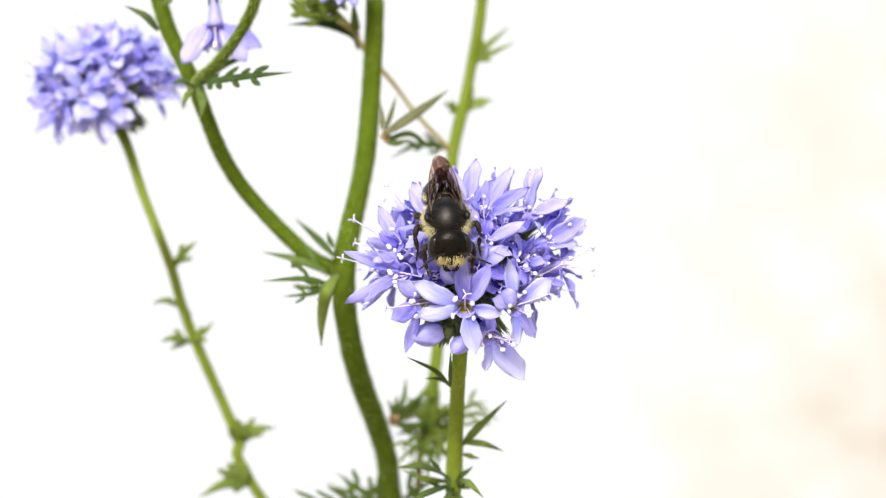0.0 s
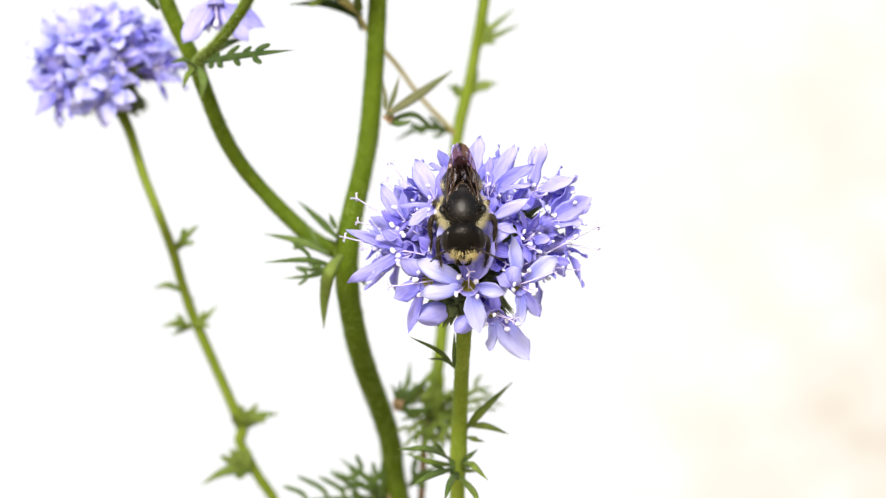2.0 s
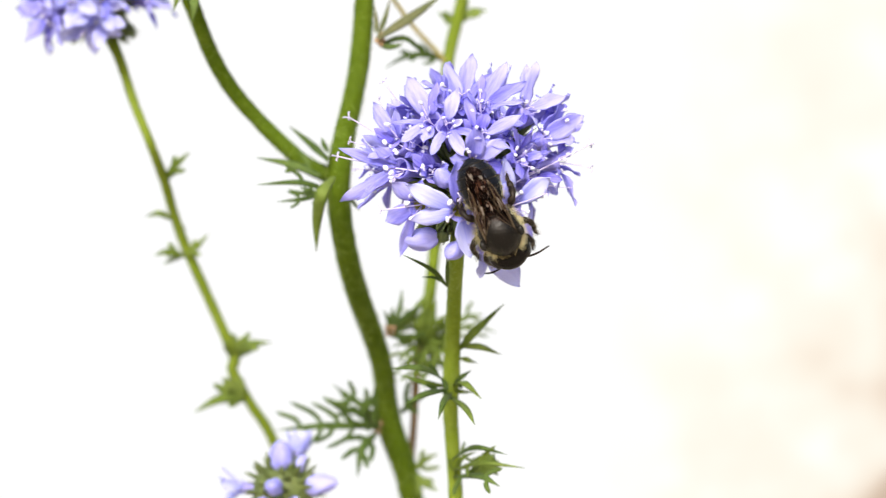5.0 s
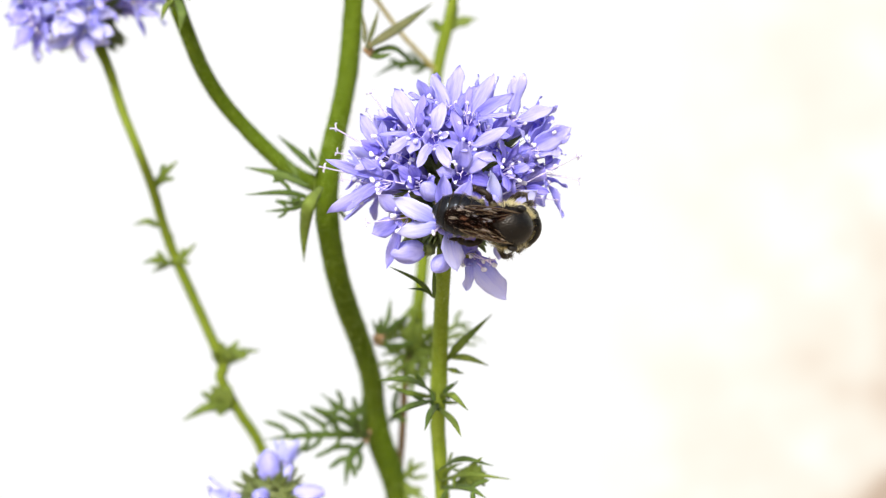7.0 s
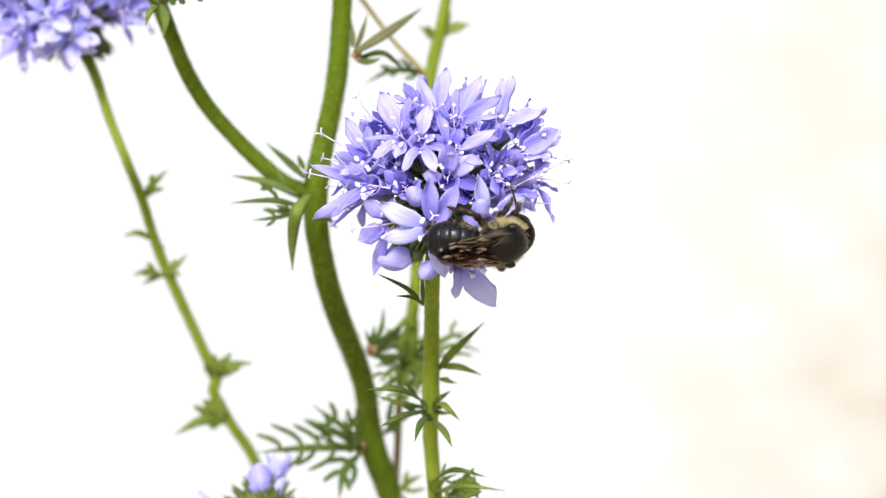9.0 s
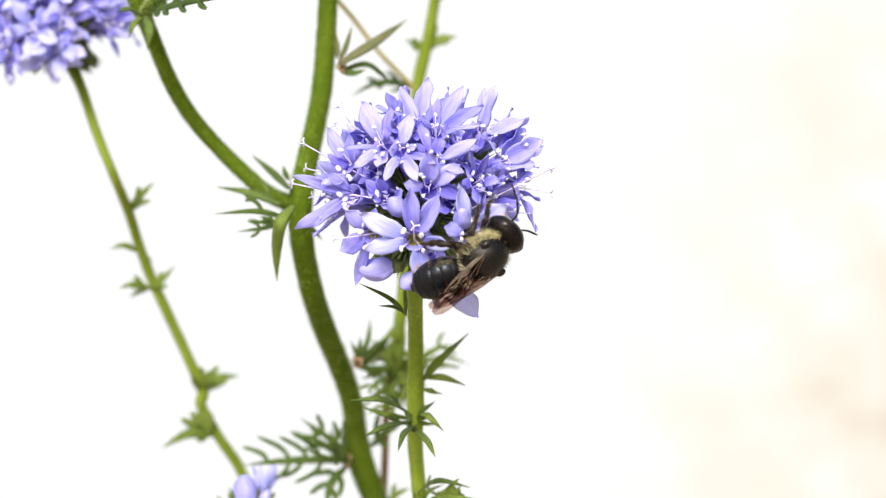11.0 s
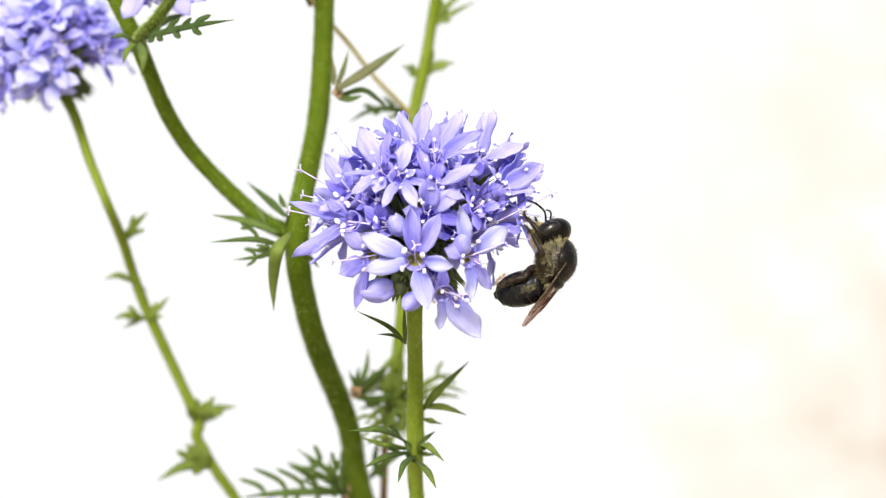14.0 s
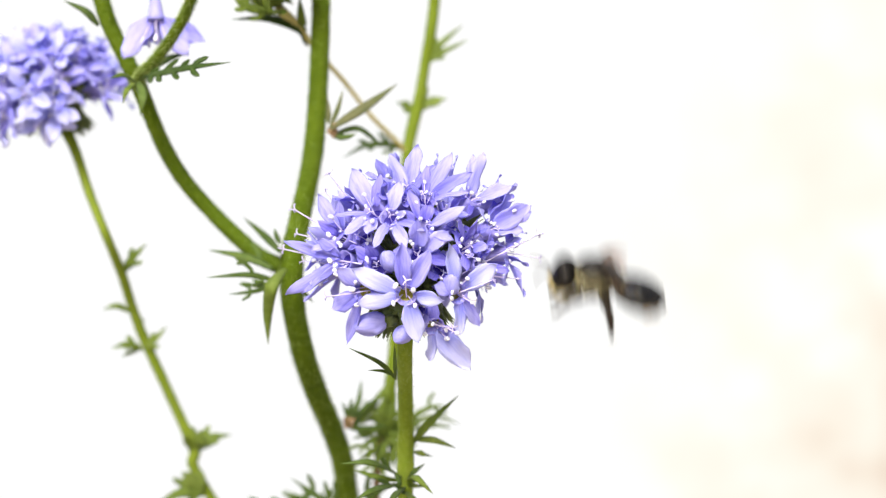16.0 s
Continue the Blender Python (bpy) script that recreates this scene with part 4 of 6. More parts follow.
def side_flower():
    root = tagged(new("gilia_flower"), "lavender-blue globe flower head on a thin leaning stalk, out of focus", "flower", "globe flowers")
    pts = [(-33.7, 28.0, 15.0, 0.89), (-32.8, 28.0, 12.9, 0.63), (-31.9, 28.0, 10.7, 0.51), (-30.6, 28.0, 6.6, 0.48), (-28.8, 27.0, 2.4, 0.47), (-28.0, 31.0, -1.5, 0.52), (-27.5, 34.0, -5.0, 0.52), (-26.6, 36.0, -8.6, 0.56), (-24.8, 37.0, -13.1, 0.56), (-23.2, 38.0, -17.1, 0.57), (-21.6, 38.7, -21.2, 0.63), (-21.8, 39.0, -22.9, 0.60), (-20.0, 40.0, -26.6, 0.57), (-18.2, 41.0, -29.6, 0.58), (-16.9, 42.0, -32.9, 0.58), (-15.4, 43.0, -36.9, 0.58)]
    bm, run = stalk_mesh(pts, rough_seed=4)
    foot = Vector(run[-1][:3])
    foot.z = 0
    root.location = foot
    back = Matrix.Translation(-foot)
    part("stalk", bm, STALK_LIGHT, root, "thin leaning yellowish green stalk", back)
    head_of_florets(root, back, at(-34.2, 28.0, 16.9), 2.6, 60, 31, 0.77, -0.20, (-0.22, -0.30, 0.9))
    for turn in range(-110, 130, 30):  # green calyces under the head
        d = Vector((math.sin(radians(turn)), -math.cos(radians(turn)), -1.1)).normalized()
        part("calyx", CALYX_ONE, None, root, "", back @ Matrix.Translation(at(-34.0, 28.0, 17.0) + d * 2.0 * MM) @ facing(d) @ Matrix.Diagonal((1.4, 1.4, 1, 1)))
    leaf(root, back, [(-28.0, 31.0, -1.5), (-26.5, 30.0, 0.1), (-24.9, 29.0, 1.4)], 0.84, 1, 1.8, LEAF_FRESH)
    leaf(root, back, [(-28.0, 31.0, -1.7), (-27.7, 34.0, -0.9), (-27.0, 36.0, -0.5)], 0.74, 0, 0.0, LEAF_FRESH)
    leaf(root, back, [(-28.0, 31.0, -1.6), (-28.2, 30.0, -0.5), (-28.3, 29.0, 0.4)], 0.60, 0, 0.0, LEAF_FRESH)
    leaf(root, back, [(-27.5, 34.0, -5.8), (-28.9, 33.0, -5.1), (-30.6, 34.0, -5.5)], 0.68, 0, 0.0, LEAF_FRESH)
    leaf(root, back, [(-27.4, 34.0, -5.8), (-27.0, 36.0, -6.5), (-26.6, 37.0, -6.9)], 0.62, 0, 0.0, LEAF_FRESH)
    leaf(root, back, [(-26.6, 36.0, -9.8), (-25.3, 35.0, -8.9), (-23.7, 34.0, -7.4)], 0.81, 1, 1.6, LEAF_FRESH)
    leaf(root, back, [(-26.7, 36.0, -9.9), (-28.1, 35.0, -9.3), (-29.7, 34.0, -9.7)], 0.81, 1, 1.4, LEAF_FRESH)
    leaf(root, back, [(-27.0, 36.0, -9.9), (-28.0, 36.0, -10.2), (-29.0, 36.0, -10.8)], 0.56, 0, 0.0, LEAF_FRESH)
    leaf(root, back, [(-21.4, 38.0, -20.8), (-19.8, 38.0, -19.8), (-17.4, 38.5, -19.6)], 1.01, 1, 1.6, LEAF_FRESH)
    leaf(root, back, [(-21.4, 38.0, -20.7), (-20.9, 37.0, -19.7), (-20.2, 36.0, -18.7)], 1.00, 1, 1.6, LEAF_FRESH)
    leaf(root, back, [(-21.7, 38.0, -21.0), (-22.2, 37.0, -20.0), (-22.2, 36.0, -19.1)], 0.75, 0, 0.0, LEAF_FRESH)
    leaf(root, back, [(-21.0, 38.0, -21.3), (-20.9, 42.0, -21.2), (-20.1, 44.0, -21.1)], 0.77, 0, 0.0, LEAF_FRESH)
    leaf(root, back, [(-20.5, 39.0, -26.1), (-22.9, 37.0, -25.7), (-25.7, 36.0, -27.1)], 1.13, 1, 2.0, LEAF_FRESH)
    leaf(root, back, [(-20.6, 39.0, -25.9), (-21.8, 38.0, -24.4), (-22.8, 37.0, -23.4)], 1.39, 1, 1.6, LEAF_FRESH)
    leaf(root, back, [(-21.0, 39.0, -25.7), (-22.8, 41.0, -25.5), (-24.2, 42.0, -24.9)], 1.02, 0, 0.0, LEAF_FRESH)
    return root


side_flower()


def main_plant():
    root = tagged(new("gilia_plant"), "stout green branching stem with feathery lobed leaves at its nodes", "plant")
    bm, run = stalk_mesh([(-5.3, 18.0, 33.2, 0.84), (-5.6, 18.0, 28.1, 0.87), (-5.6, 17.0, 23.5, 0.89), (-5.8, 17.0, 19.0, 0.92), (-6.1, 17.0, 14.0, 0.95), (-6.5, 16.0, 9.5, 0.97), (-7.2, 15.0, 5.6, 0.99), (-7.9, 14.0, 2.3, 1.04), (-8.3, 12.0, -1.0, 1.14), (-8.3, 13.0, -4.8, 1.09), (-7.7, 16.0, -9.4, 1.08), (-6.8, 21.0, -13.7, 1.11), (-5.7, 26.0, -17.6, 1.12), (-4.7, 30.0, -21.9, 1.11), (-4.5, 33.0, -25.6, 1.23), (-4.0, 34.0, -28.8, 1.36), (-2.8, 35.0, -32.4, 1.30), (-2.0, 36.0, -35.6, 1.25), (-1.3, 37.0, -39.6, 1.25)], rough_seed=5)
    foot = Vector(run[-1][:3])
    foot.z = 0
    root.location = foot
    back = Matrix.Translation(-foot)
    part("stem", bm, STALK, root, "stout downy green main stem", back)
    part("down", down_mesh(run, 9000, 0.42, 6), DOWN, root, "fine pale hairs on the stem", back)["kind"] = "stuff"
    for pts, seed in (([(-8.3, 13.0, -1.7, 0.82), (-9.7, 13.0, -1.1, 0.79), (-11.6, 14.0, -0.2, 0.77), (-13.6, 15.0, 1.5, 0.77), (-16.0, 16.0, 3.8, 0.75), (-18.7, 16.0, 6.9, 0.75), (-20.6, 15.0, 10.2, 0.74), (-21.8, 13.0, 13.7, 0.73), (-22.8, 12.0, 16.6, 0.76), (-24.1, 12.0, 19.3, 0.73), (-25.4, 12.0, 22.2, 0.78), (-26.2, 12.0, 25.0, 0.76), (-27.0, 12.0, 28.7, 0.70)], 7), ([(-22.5, 10.0, 15.8, 0.53), (-21.5, 8.0, 16.7, 0.52), (-20.0, 6.0, 17.6, 0.49), (-18.2, 4.0, 19.3, 0.49), (-16.5, 2.0, 21.4, 0.48), (-15.3, 0.0, 23.6, 0.45), (-14.2, -1.0, 26.4, 0.45)], 8)):
        bm, run = stalk_mesh(pts, ground=False, rough_seed=seed)
        part("branch", bm, STALK, root, "curved green side branch", back)
        part("down", down_mesh(run, 3500, 0.32, seed), DOWN, root, "", back)["kind"] = "stuff"
    leaf(root, back, [(-9.2, 10.0, 0.1), (-11.2, 15.0, 1.8), (-13.6, 18.7, 3.7)], 0.71, 0, 0.0, LEAF)
    leaf(root, back, [(-9.2, 10.0, 0.9), (-9.7, 12.0, 1.6), (-10.0, 13.0, 2.4)], 0.49, 0, 0.0, LEAF)
    leaf(root, back, [(-9.8, 9.0, -1.4), (-12.5, 10.0, -0.3), (-16.1, 11.6, 0.4)], 0.75, 1, 1.8, LEAF)
    leaf(root, back, [(-9.3, 8.0, -2.6), (-11.7, 6.0, -2.0), (-15.4, 5.0, -2.2)], 0.57, 1, 2.0, LEAF)
    leaf(root, back, [(-9.4, 8.0, -2.7), (-11.4, 10.0, -3.0), (-13.2, 12.0, -2.6)], 0.48, 0, 0.0, LEAF)
    leaf(root, back, [(-9.2, 8.0, -2.8), (-11.4, 9.0, -3.5), (-14.1, 10.0, -3.8)], 0.48, 2, 1.6, LEAF)
    leaf(root, back, [(-8.5, 7.0, -1.5), (-9.4, 4.0, -3.0), (-10.0, 6.0, -5.4), (-10.2, 7.8, -8.4)], 1.15, 0, 0.0, LEAF_FRESH)
    leaf(root, back, [(-7.6, 8.0, -3.1), (-6.9, 10.0, -3.8), (-6.3, 12.0, -4.7)], 0.59, 0, 0.0, LEAF)
    leaf(root, back, [(-21.6, 8.0, 16.3), (-19.2, 4.0, 16.2), (-15.7, 0.0, 16.2), (-12.1, -2.1, 16.3)], 0.81, 4, 1.7, LEAF_DARK)
    leaf(root, back, [(-20.8, 8.0, 17.0), (-19.4, 10.0, 18.3), (-17.8, 12.0, 19.1)], 0.75, 0, 0.0, LEAF_DARK)
    leaf(root, back, [(-22.1, 8.0, 15.9), (-22.9, 6.0, 16.3), (-23.9, 5.0, 15.9)], 0.63, 0, 0.0, LEAF)
    leaf(root, back, [(-22.0, 7.0, 15.7), (-22.4, 5.0, 14.8), (-22.8, 5.0, 13.6)], 0.57, 0, 0.0, LEAF_FRESH)
    leaf(root, back, [(-21.7, 7.0, 15.8), (-20.8, 4.0, 14.2), (-21.0, 4.0, 12.4)], 0.88, 0, 0.0, LEAF)
    leaf(root, back, [(-25.7, 9.0, 21.3), (-26.7, 8.0, 22.5), (-28.7, 8.0, 23.5)], 0.69, 0, 0.0, LEAF_DARK)
    leaf(root, back, [(-25.4, 9.0, 23.7), (-24.7, 9.0, 24.2), (-24.1, 9.0, 25.0)], 0.74, 0, 0.0, LEAF)
    leaf(root, back, [(-4.5, 12.0, 11.7), (-1.3, 16.0, 14.2), (1.8, 18.0, 16.6)], 0.99, 0, 0.0, LEAF_GREY)
    leaf(root, back, [(-4.5, 12.0, 11.9), (-3.9, 14.0, 13.8), (-3.4, 15.0, 15.8)], 0.49, 0, 0.0, LEAF_GREY)
    leaf(root, back, [(-4.7, 12.0, 12.2), (-4.7, 13.0, 13.4), (-4.9, 14.0, 15.0)], 0.44, 0, 0.0, LEAF_GREY)
    leaf(root, back, [(-4.5, 13.0, 11.2), (-2.2, 15.0, 12.0), (-0.8, 17.0, 11.3), (0.1, 18.0, 10.5)], 0.66, 0, 0.0, LEAF)
    leaf(root, back, [(-4.4, 13.0, 11.1), (-3.2, 13.0, 11.0), (-2.1, 14.0, 11.4)], 0.65, 0, 0.0, LEAF)
    leaf(root, back, [(-4.1, 26.0, -17.3), (-2.9, 27.0, -15.3), (-2.6, 28.0, -13.0)], 0.59, 0, 0.0, LEAF)
    leaf(root, back, [(-4.2, 26.0, -17.3), (-3.7, 26.0, -15.8), (-3.5, 26.0, -14.7)], 0.47, 0, 0.0, LEAF)
    leaf(root, back, [(-3.4, 27.0, -17.8), (-1.7, 29.0, -16.0), (0.8, 31.0, -12.7)], 0.78, 0, 0.0, LEAF_FRESH)
    leaf(root, back, [(-3.6, 25.0, -17.5), (-4.0, 25.0, -16.2), (-4.5, 25.0, -15.0)], 0.47, 0, 0.0, LEAF)
    leaf(root, back, [(-4.0, 26.0, -17.5), (-2.0, 28.0, -15.7), (-0.5, 30.0, -15.0)], 0.54, 0, 0.0, LEAF)
    leaf(root, back, [(-4.0, 26.0, -17.7), (-2.0, 28.0, -18.1), (1.0, 30.0, -17.7)], 0.66, 1, 2.0, LEAF)
    leaf(root, back, [(-4.8, 30.0, -28.0), (-9.2, 28.0, -27.5), (-12.6, 27.0, -27.5), (-15.8, 26.0, -27.7)], 0.77, 4, 3.6, LEAF)
    leaf(root, back, [(-5.1, 30.0, -27.9), (-6.8, 28.0, -25.5), (-10.0, 27.0, -23.0)], 0.78, 3, 3.2, LEAF)
    leaf(root, back, [(-5.2, 30.0, -28.0), (-7.7, 33.0, -26.8), (-11.5, 35.0, -25.2)], 0.67, 2, 3.0, LEAF)
    leaf(root, back, [(-5.4, 30.0, -28.5), (-6.9, 28.0, -30.0), (-7.4, 27.0, -32.8)], 0.90, 2, 2.6, LEAF)
    leaf(root, back, [(-5.4, 30.0, -28.4), (-6.2, 25.0, -26.0), (-6.6, 24.0, -23.8)], 0.65, 2, 2.4, LEAF)
    leaf(root, back, [(-2.9, 33.0, -26.8), (-1.5, 30.0, -25.2), (0.6, 28.0, -23.9)], 0.91, 1, 2.4, LEAF)
    leaf(root, back, [(-1.6, 35.0, -33.6), (-0.4, 34.0, -32.2), (1.2, 33.0, -31.3)], 0.74, 1, 2.0, LEAF_FRESH)
    leaf(root, back, [(-1.6, 35.0, -33.6), (-0.4, 34.0, -34.7), (1.2, 33.0, -35.4)], 0.86, 1, 2.0, LEAF_FRESH)
    # a rusty dried knot with its narrow leaves, and the joint of two stems lower down
    for x, y, z, r in ((-4.4, 12.7, 11.6, 0.70), (-4.0, 25.0, -17.4, 0.62), (-5.6, 30.0, -28.0, 0.70)):
        bm = bmesh.new()
        rng = random.Random(int(x * 10))
        for _ in range(7):
            o = Vector((rng.uniform(-1, 1), rng.uniform(-0.7, 0.7), rng.uniform(-1, 1))) * r * 0.55 * MM
            e = o + Vector((rng.uniform(0.1, 1), rng.uniform(-0.5, 0.5), rng.uniform(-0.6, 1))) * r * 1.1 * MM
            sweep(bm, smooth_path([at(x, y, z) + o, at(x, y, z) + (o + e) * 0.5, at(x, y, z) + e], 2), [r * k * MM for k in (0.3, 0.42, 0.4, 0.25, 0.05)], 0.5, (0.3, 1, 0.2), 6)
        part("knot", bm, RUSTY, root, "rusty brown dried knot", back)
    # a nodding corolla that hangs beside the fork's twig
    way = Vector((0.04, -0.12, -1.0)).normalized()
    m = back @ Matrix.Translation(at(-20.2, 8.0, 21.5) - way * 5.2 * MM) @ facing(way)
    f = part("floret", TUBES[2], None, root, "pale nodding corolla", m)
    part("calyx", CALYX_ONE, None, f, "dark green toothed calyx")
    rng = random.Random(77)
    set_petals(f, m.to_3x3().inverted(), Vector((0, 0, 5.1)), ((-3.2, -0.8, -3.3, 2.3, "m"), (-2.2, 1.4, -2.4, 2.0, "v"), (3.2, -0.8, -3.2, 2.1, "m"), (4.5, 0.6, -1.9, 1.9, "m"), (0.6, 2.4, -2.4, 2.0, "m")), rng, (0.0, -1.0, 0.25))
    for k in range(5):
        part("stamen", STAMENS[3], None, f, "", m=pose(0, 0, 0, 0, 0, 20 + 72 * k) @ pose(0.3 * MM, 0, 4.9 * MM, 0, 12 + 4 * k, 0) @ Matrix.Diagonal((1, 1, 1.5, 1)))
    part("pistil", PISTIL_LONG, None, f, m=pose(0, 0, 4.6 * MM) @ Matrix.Diagonal((1, 1, 0.8, 1)))
    return root


main_plant()


def back_plant():
    root = tagged(new("gilia_plant"), "thin upright green stem with small leaves and a bud head", "plant")
    bm, run = stalk_mesh([(-0.4, 31.0, -17.2, 0.45), (-0.9, 32.0, -19.7, 0.43), (-1.2, 33.0, -22.6, 0.40), (-1.5, 35.0, -28.0, 0.40), (-1.9, 40.0, -33.2, 0.41), (-2.2, 43.0, -38.2, 0.42)], rough_seed=9)
    foot = Vector(run[-1][:3])
    foot.z = 0
    root.location = foot
    back = Matrix.Translation(-foot)
    part("stem", bm, RUSTY_STEM, root, "reddish brown foot of the stem", back)
    bm, run = stalk_mesh([(6.0, 38.0, 34.7, 0.57), (5.7, 38.0, 29.7, 0.60), (5.2, 38.0, 25.3, 0.63), (4.5, 38.0, 21.5, 0.60), (3.8, 37.8, 17.7, 0.60), (3.3, 37.5, 15.5, 0.69), (2.5, 37.0, 12.0, 0.66), (2.0, 36.0, 7.6, 0.62), (1.5, 35.0, 1.3, 0.62), (1.1, 34.0, -4.9, 0.65), (0.7, 33.0, -10.3, 0.64), (0.1, 32.0, -15.2, 0.67), (-0.5, 31.0, -17.8, 0.67)], ground=False, rough_seed=14)
    part("stem", bm, STALK_LIGHT, root, "thin upright green stem", back)
    bm, run = stalk_mesh([(2.3, 37.0, 11.2, 0.31), (1.0, 35.0, 12.5, 0.28), (-1.5, 31.0, 14.9, 0.24), (-4.1, 27.0, 18.1, 0.24), (-6.5, 23.0, 20.6, 0.26), (-8.1, 19.0, 22.7, 0.34), (-9.5, 16.0, 23.7, 0.55)], ground=False, rough_seed=10)
    part("branch", bm, STALK_PALE, root, "thin straw-coloured side branch", back)
    leaf(root, back, [(4.7, 38.0, 21.2), (6.0, 38.0, 23.1), (8.7, 39.0, 25.5)], 0.82, 1, 1.8, LEAF_FRESH)
    leaf(root, back, [(4.7, 38.0, 21.2), (6.6, 37.0, 22.3), (9.2, 36.0, 23.4)], 0.69, 1, 1.5, LEAF_FRESH)
    leaf(root, back, [(3.7, 38.0, 15.8), (5.1, 38.0, 17.0), (6.9, 37.8, 17.1)], 0.94, 1, 1.5, LEAF_FRESH)
    leaf(root, back, [(3.4, 38.0, 15.7), (2.4, 37.0, 16.1), (1.2, 36.0, 16.8)], 0.81, 1, 1.5, LEAF_FRESH)
    leaf(root, back, [(2.4, 37.0, 11.5), (0.1, 35.0, 12.0), (-2.1, 33.0, 11.7), (-4.4, 31.0, 10.3)], 0.80, 2, 1.8, LEAF)
    leaf(root, back, [(-7.4, 22.0, 21.1), (-8.1, 19.0, 22.4), (-10.8, 17.0, 23.0), (-14.0, 14.0, 22.5)], 1.15, 0, 0.0, LEAF_DARK)
    leaf(root, back, [(-7.6, 21.0, 21.8), (-7.6, 18.0, 23.1), (-7.7, 17.0, 25.2)], 0.90, 0, 0.0, LEAF_FRESH)
    leaf(root, back, [(-9.5, 16.0, 23.4), (-12.3, 14.0, 23.6), (-13.8, 13.0, 24.6)], 0.99, 2, 2.0, LEAF_FRESH)
    leaf(root, back, [(-9.5, 16.0, 23.5), (-9.9, 11.0, 22.9), (-10.8, 9.0, 24.5)], 1.19, 1, 2.0, LEAF_FRESH)
    leaf(root, back, [(-0.5, 30.0, -19.2), (0.4, 28.0, -17.5), (0.9, 27.0, -15.3)], 0.72, 2, 3.0, LEAF_FRESH)
    leaf(root, back, [(-0.7, 30.0, -19.3), (-2.0, 28.0, -19.6), (-2.9, 27.0, -20.7)], 0.60, 2, 2.6, LEAF_FRESH)
    leaf(root, back, [(-0.5, 30.0, -19.5), (0.9, 26.0, -19.4), (1.6, 25.0, -20.7)], 0.71, 2, 2.6, LEAF_FRESH)
    leaf(root, back, [(-0.5, 30.0, -19.1), (-0.8, 29.0, -16.7), (0.4, 28.0, -14.2)], 0.84, 1, 2.6, LEAF_FRESH)
    leaf(root, back, [(-0.4, 30.0, -18.9), (1.0, 32.0, -17.9), (3.1, 34.0, -16.9)], 0.73, 2, 3.0, LEAF_FRESH)
    leaf(root, back, [(1.0, 30.0, -18.6), (4.0, 33.0, -16.6), (6.3, 35.0, -16.3)], 0.61, 2, 2.6, LEAF_FRESH)
    leaf(root, back, [(1.0, 30.0, -18.7), (4.7, 33.0, -17.4), (7.7, 35.0, -18.4)], 0.55, 1, 2.4, LEAF_FRESH)
    leaf(root, back, [(-0.7, 30.0, -19.8), (-1.0, 28.0, -21.4), (-1.7, 27.0, -23.0)], 0.60, 2, 2.6, LEAF_FRESH)
    leaf(root, back, [(-1.1, 30.0, -21.6), (0.4, 27.0, -20.7), (0.9, 25.0, -22.2)], 0.59, 2, 2.6, LEAF_FRESH)
    for k in range(9):
        rng = random.Random(500 + k)
        a = radians(-60 + 300 * k / 8)
        x, z = math.sin(a), math.cos(a)
        reach = rng.uniform(2.2, 4.2)
        leaf(root, back, [(0.2, 31.0, -18.4), (0.2 + x * reach * 0.5, 30.0, -18.4 + z * reach * 0.55), (0.2 + x * reach, 29.0 + rng.uniform(-2, 2), -18.6 + z * reach)], rng.uniform(0.42, 0.62), 2, 2.6, LEAF_FRESH)
    c = at(-10.3, 15.0, 25.3)
    part("receptacle", receptacle_mesh(1.7, 13), LEAF_FRESH, root, "young green bud head", back @ Matrix.Translation(c))
    for k, d in enumerate(((-0.3, -0.6, 0.7), (0.3, -0.5, 0.8), (0.7, -0.2, 0.6), (-0.7, 0, 0.7), (0.1, 0.4, 0.9), (-0.25, -1.0, 0.05), (0.75, -0.8, 0.15), (1.0, -0.6, 0.3))):
        f = part("bud", BUDS[1], None, root, "deep blue closed bud", back @ Matrix.Translation(c + Vector(d) * 1.2 * MM) @ facing(d))
        part("calyx", CALYX_ONE, None, f)
    for d in ((-0.55, -0.5, -0.75), (-0.1, -0.6, -0.8), (0.72, -0.35, -0.62), (0.3, -0.5, -0.8)):
        f = part("bud", BUDS[1], None, root, "deep blue closed bud", back @ Matrix.Translation(at(-8.4, 13.0, 27.2) + Vector(d) * 0.8 * MM) @ facing(d) @ Matrix.Diagonal((0.62, 0.62, 0.78, 1)))
        part("calyx", CALYX_ONE, None, f)
    part("receptacle", receptacle_mesh(1.2, 23), LEAF_FRESH, root, "young green bud head", back @ Matrix.Translation(at(-8.4, 13.4, 27.4)))
    return root


back_plant()


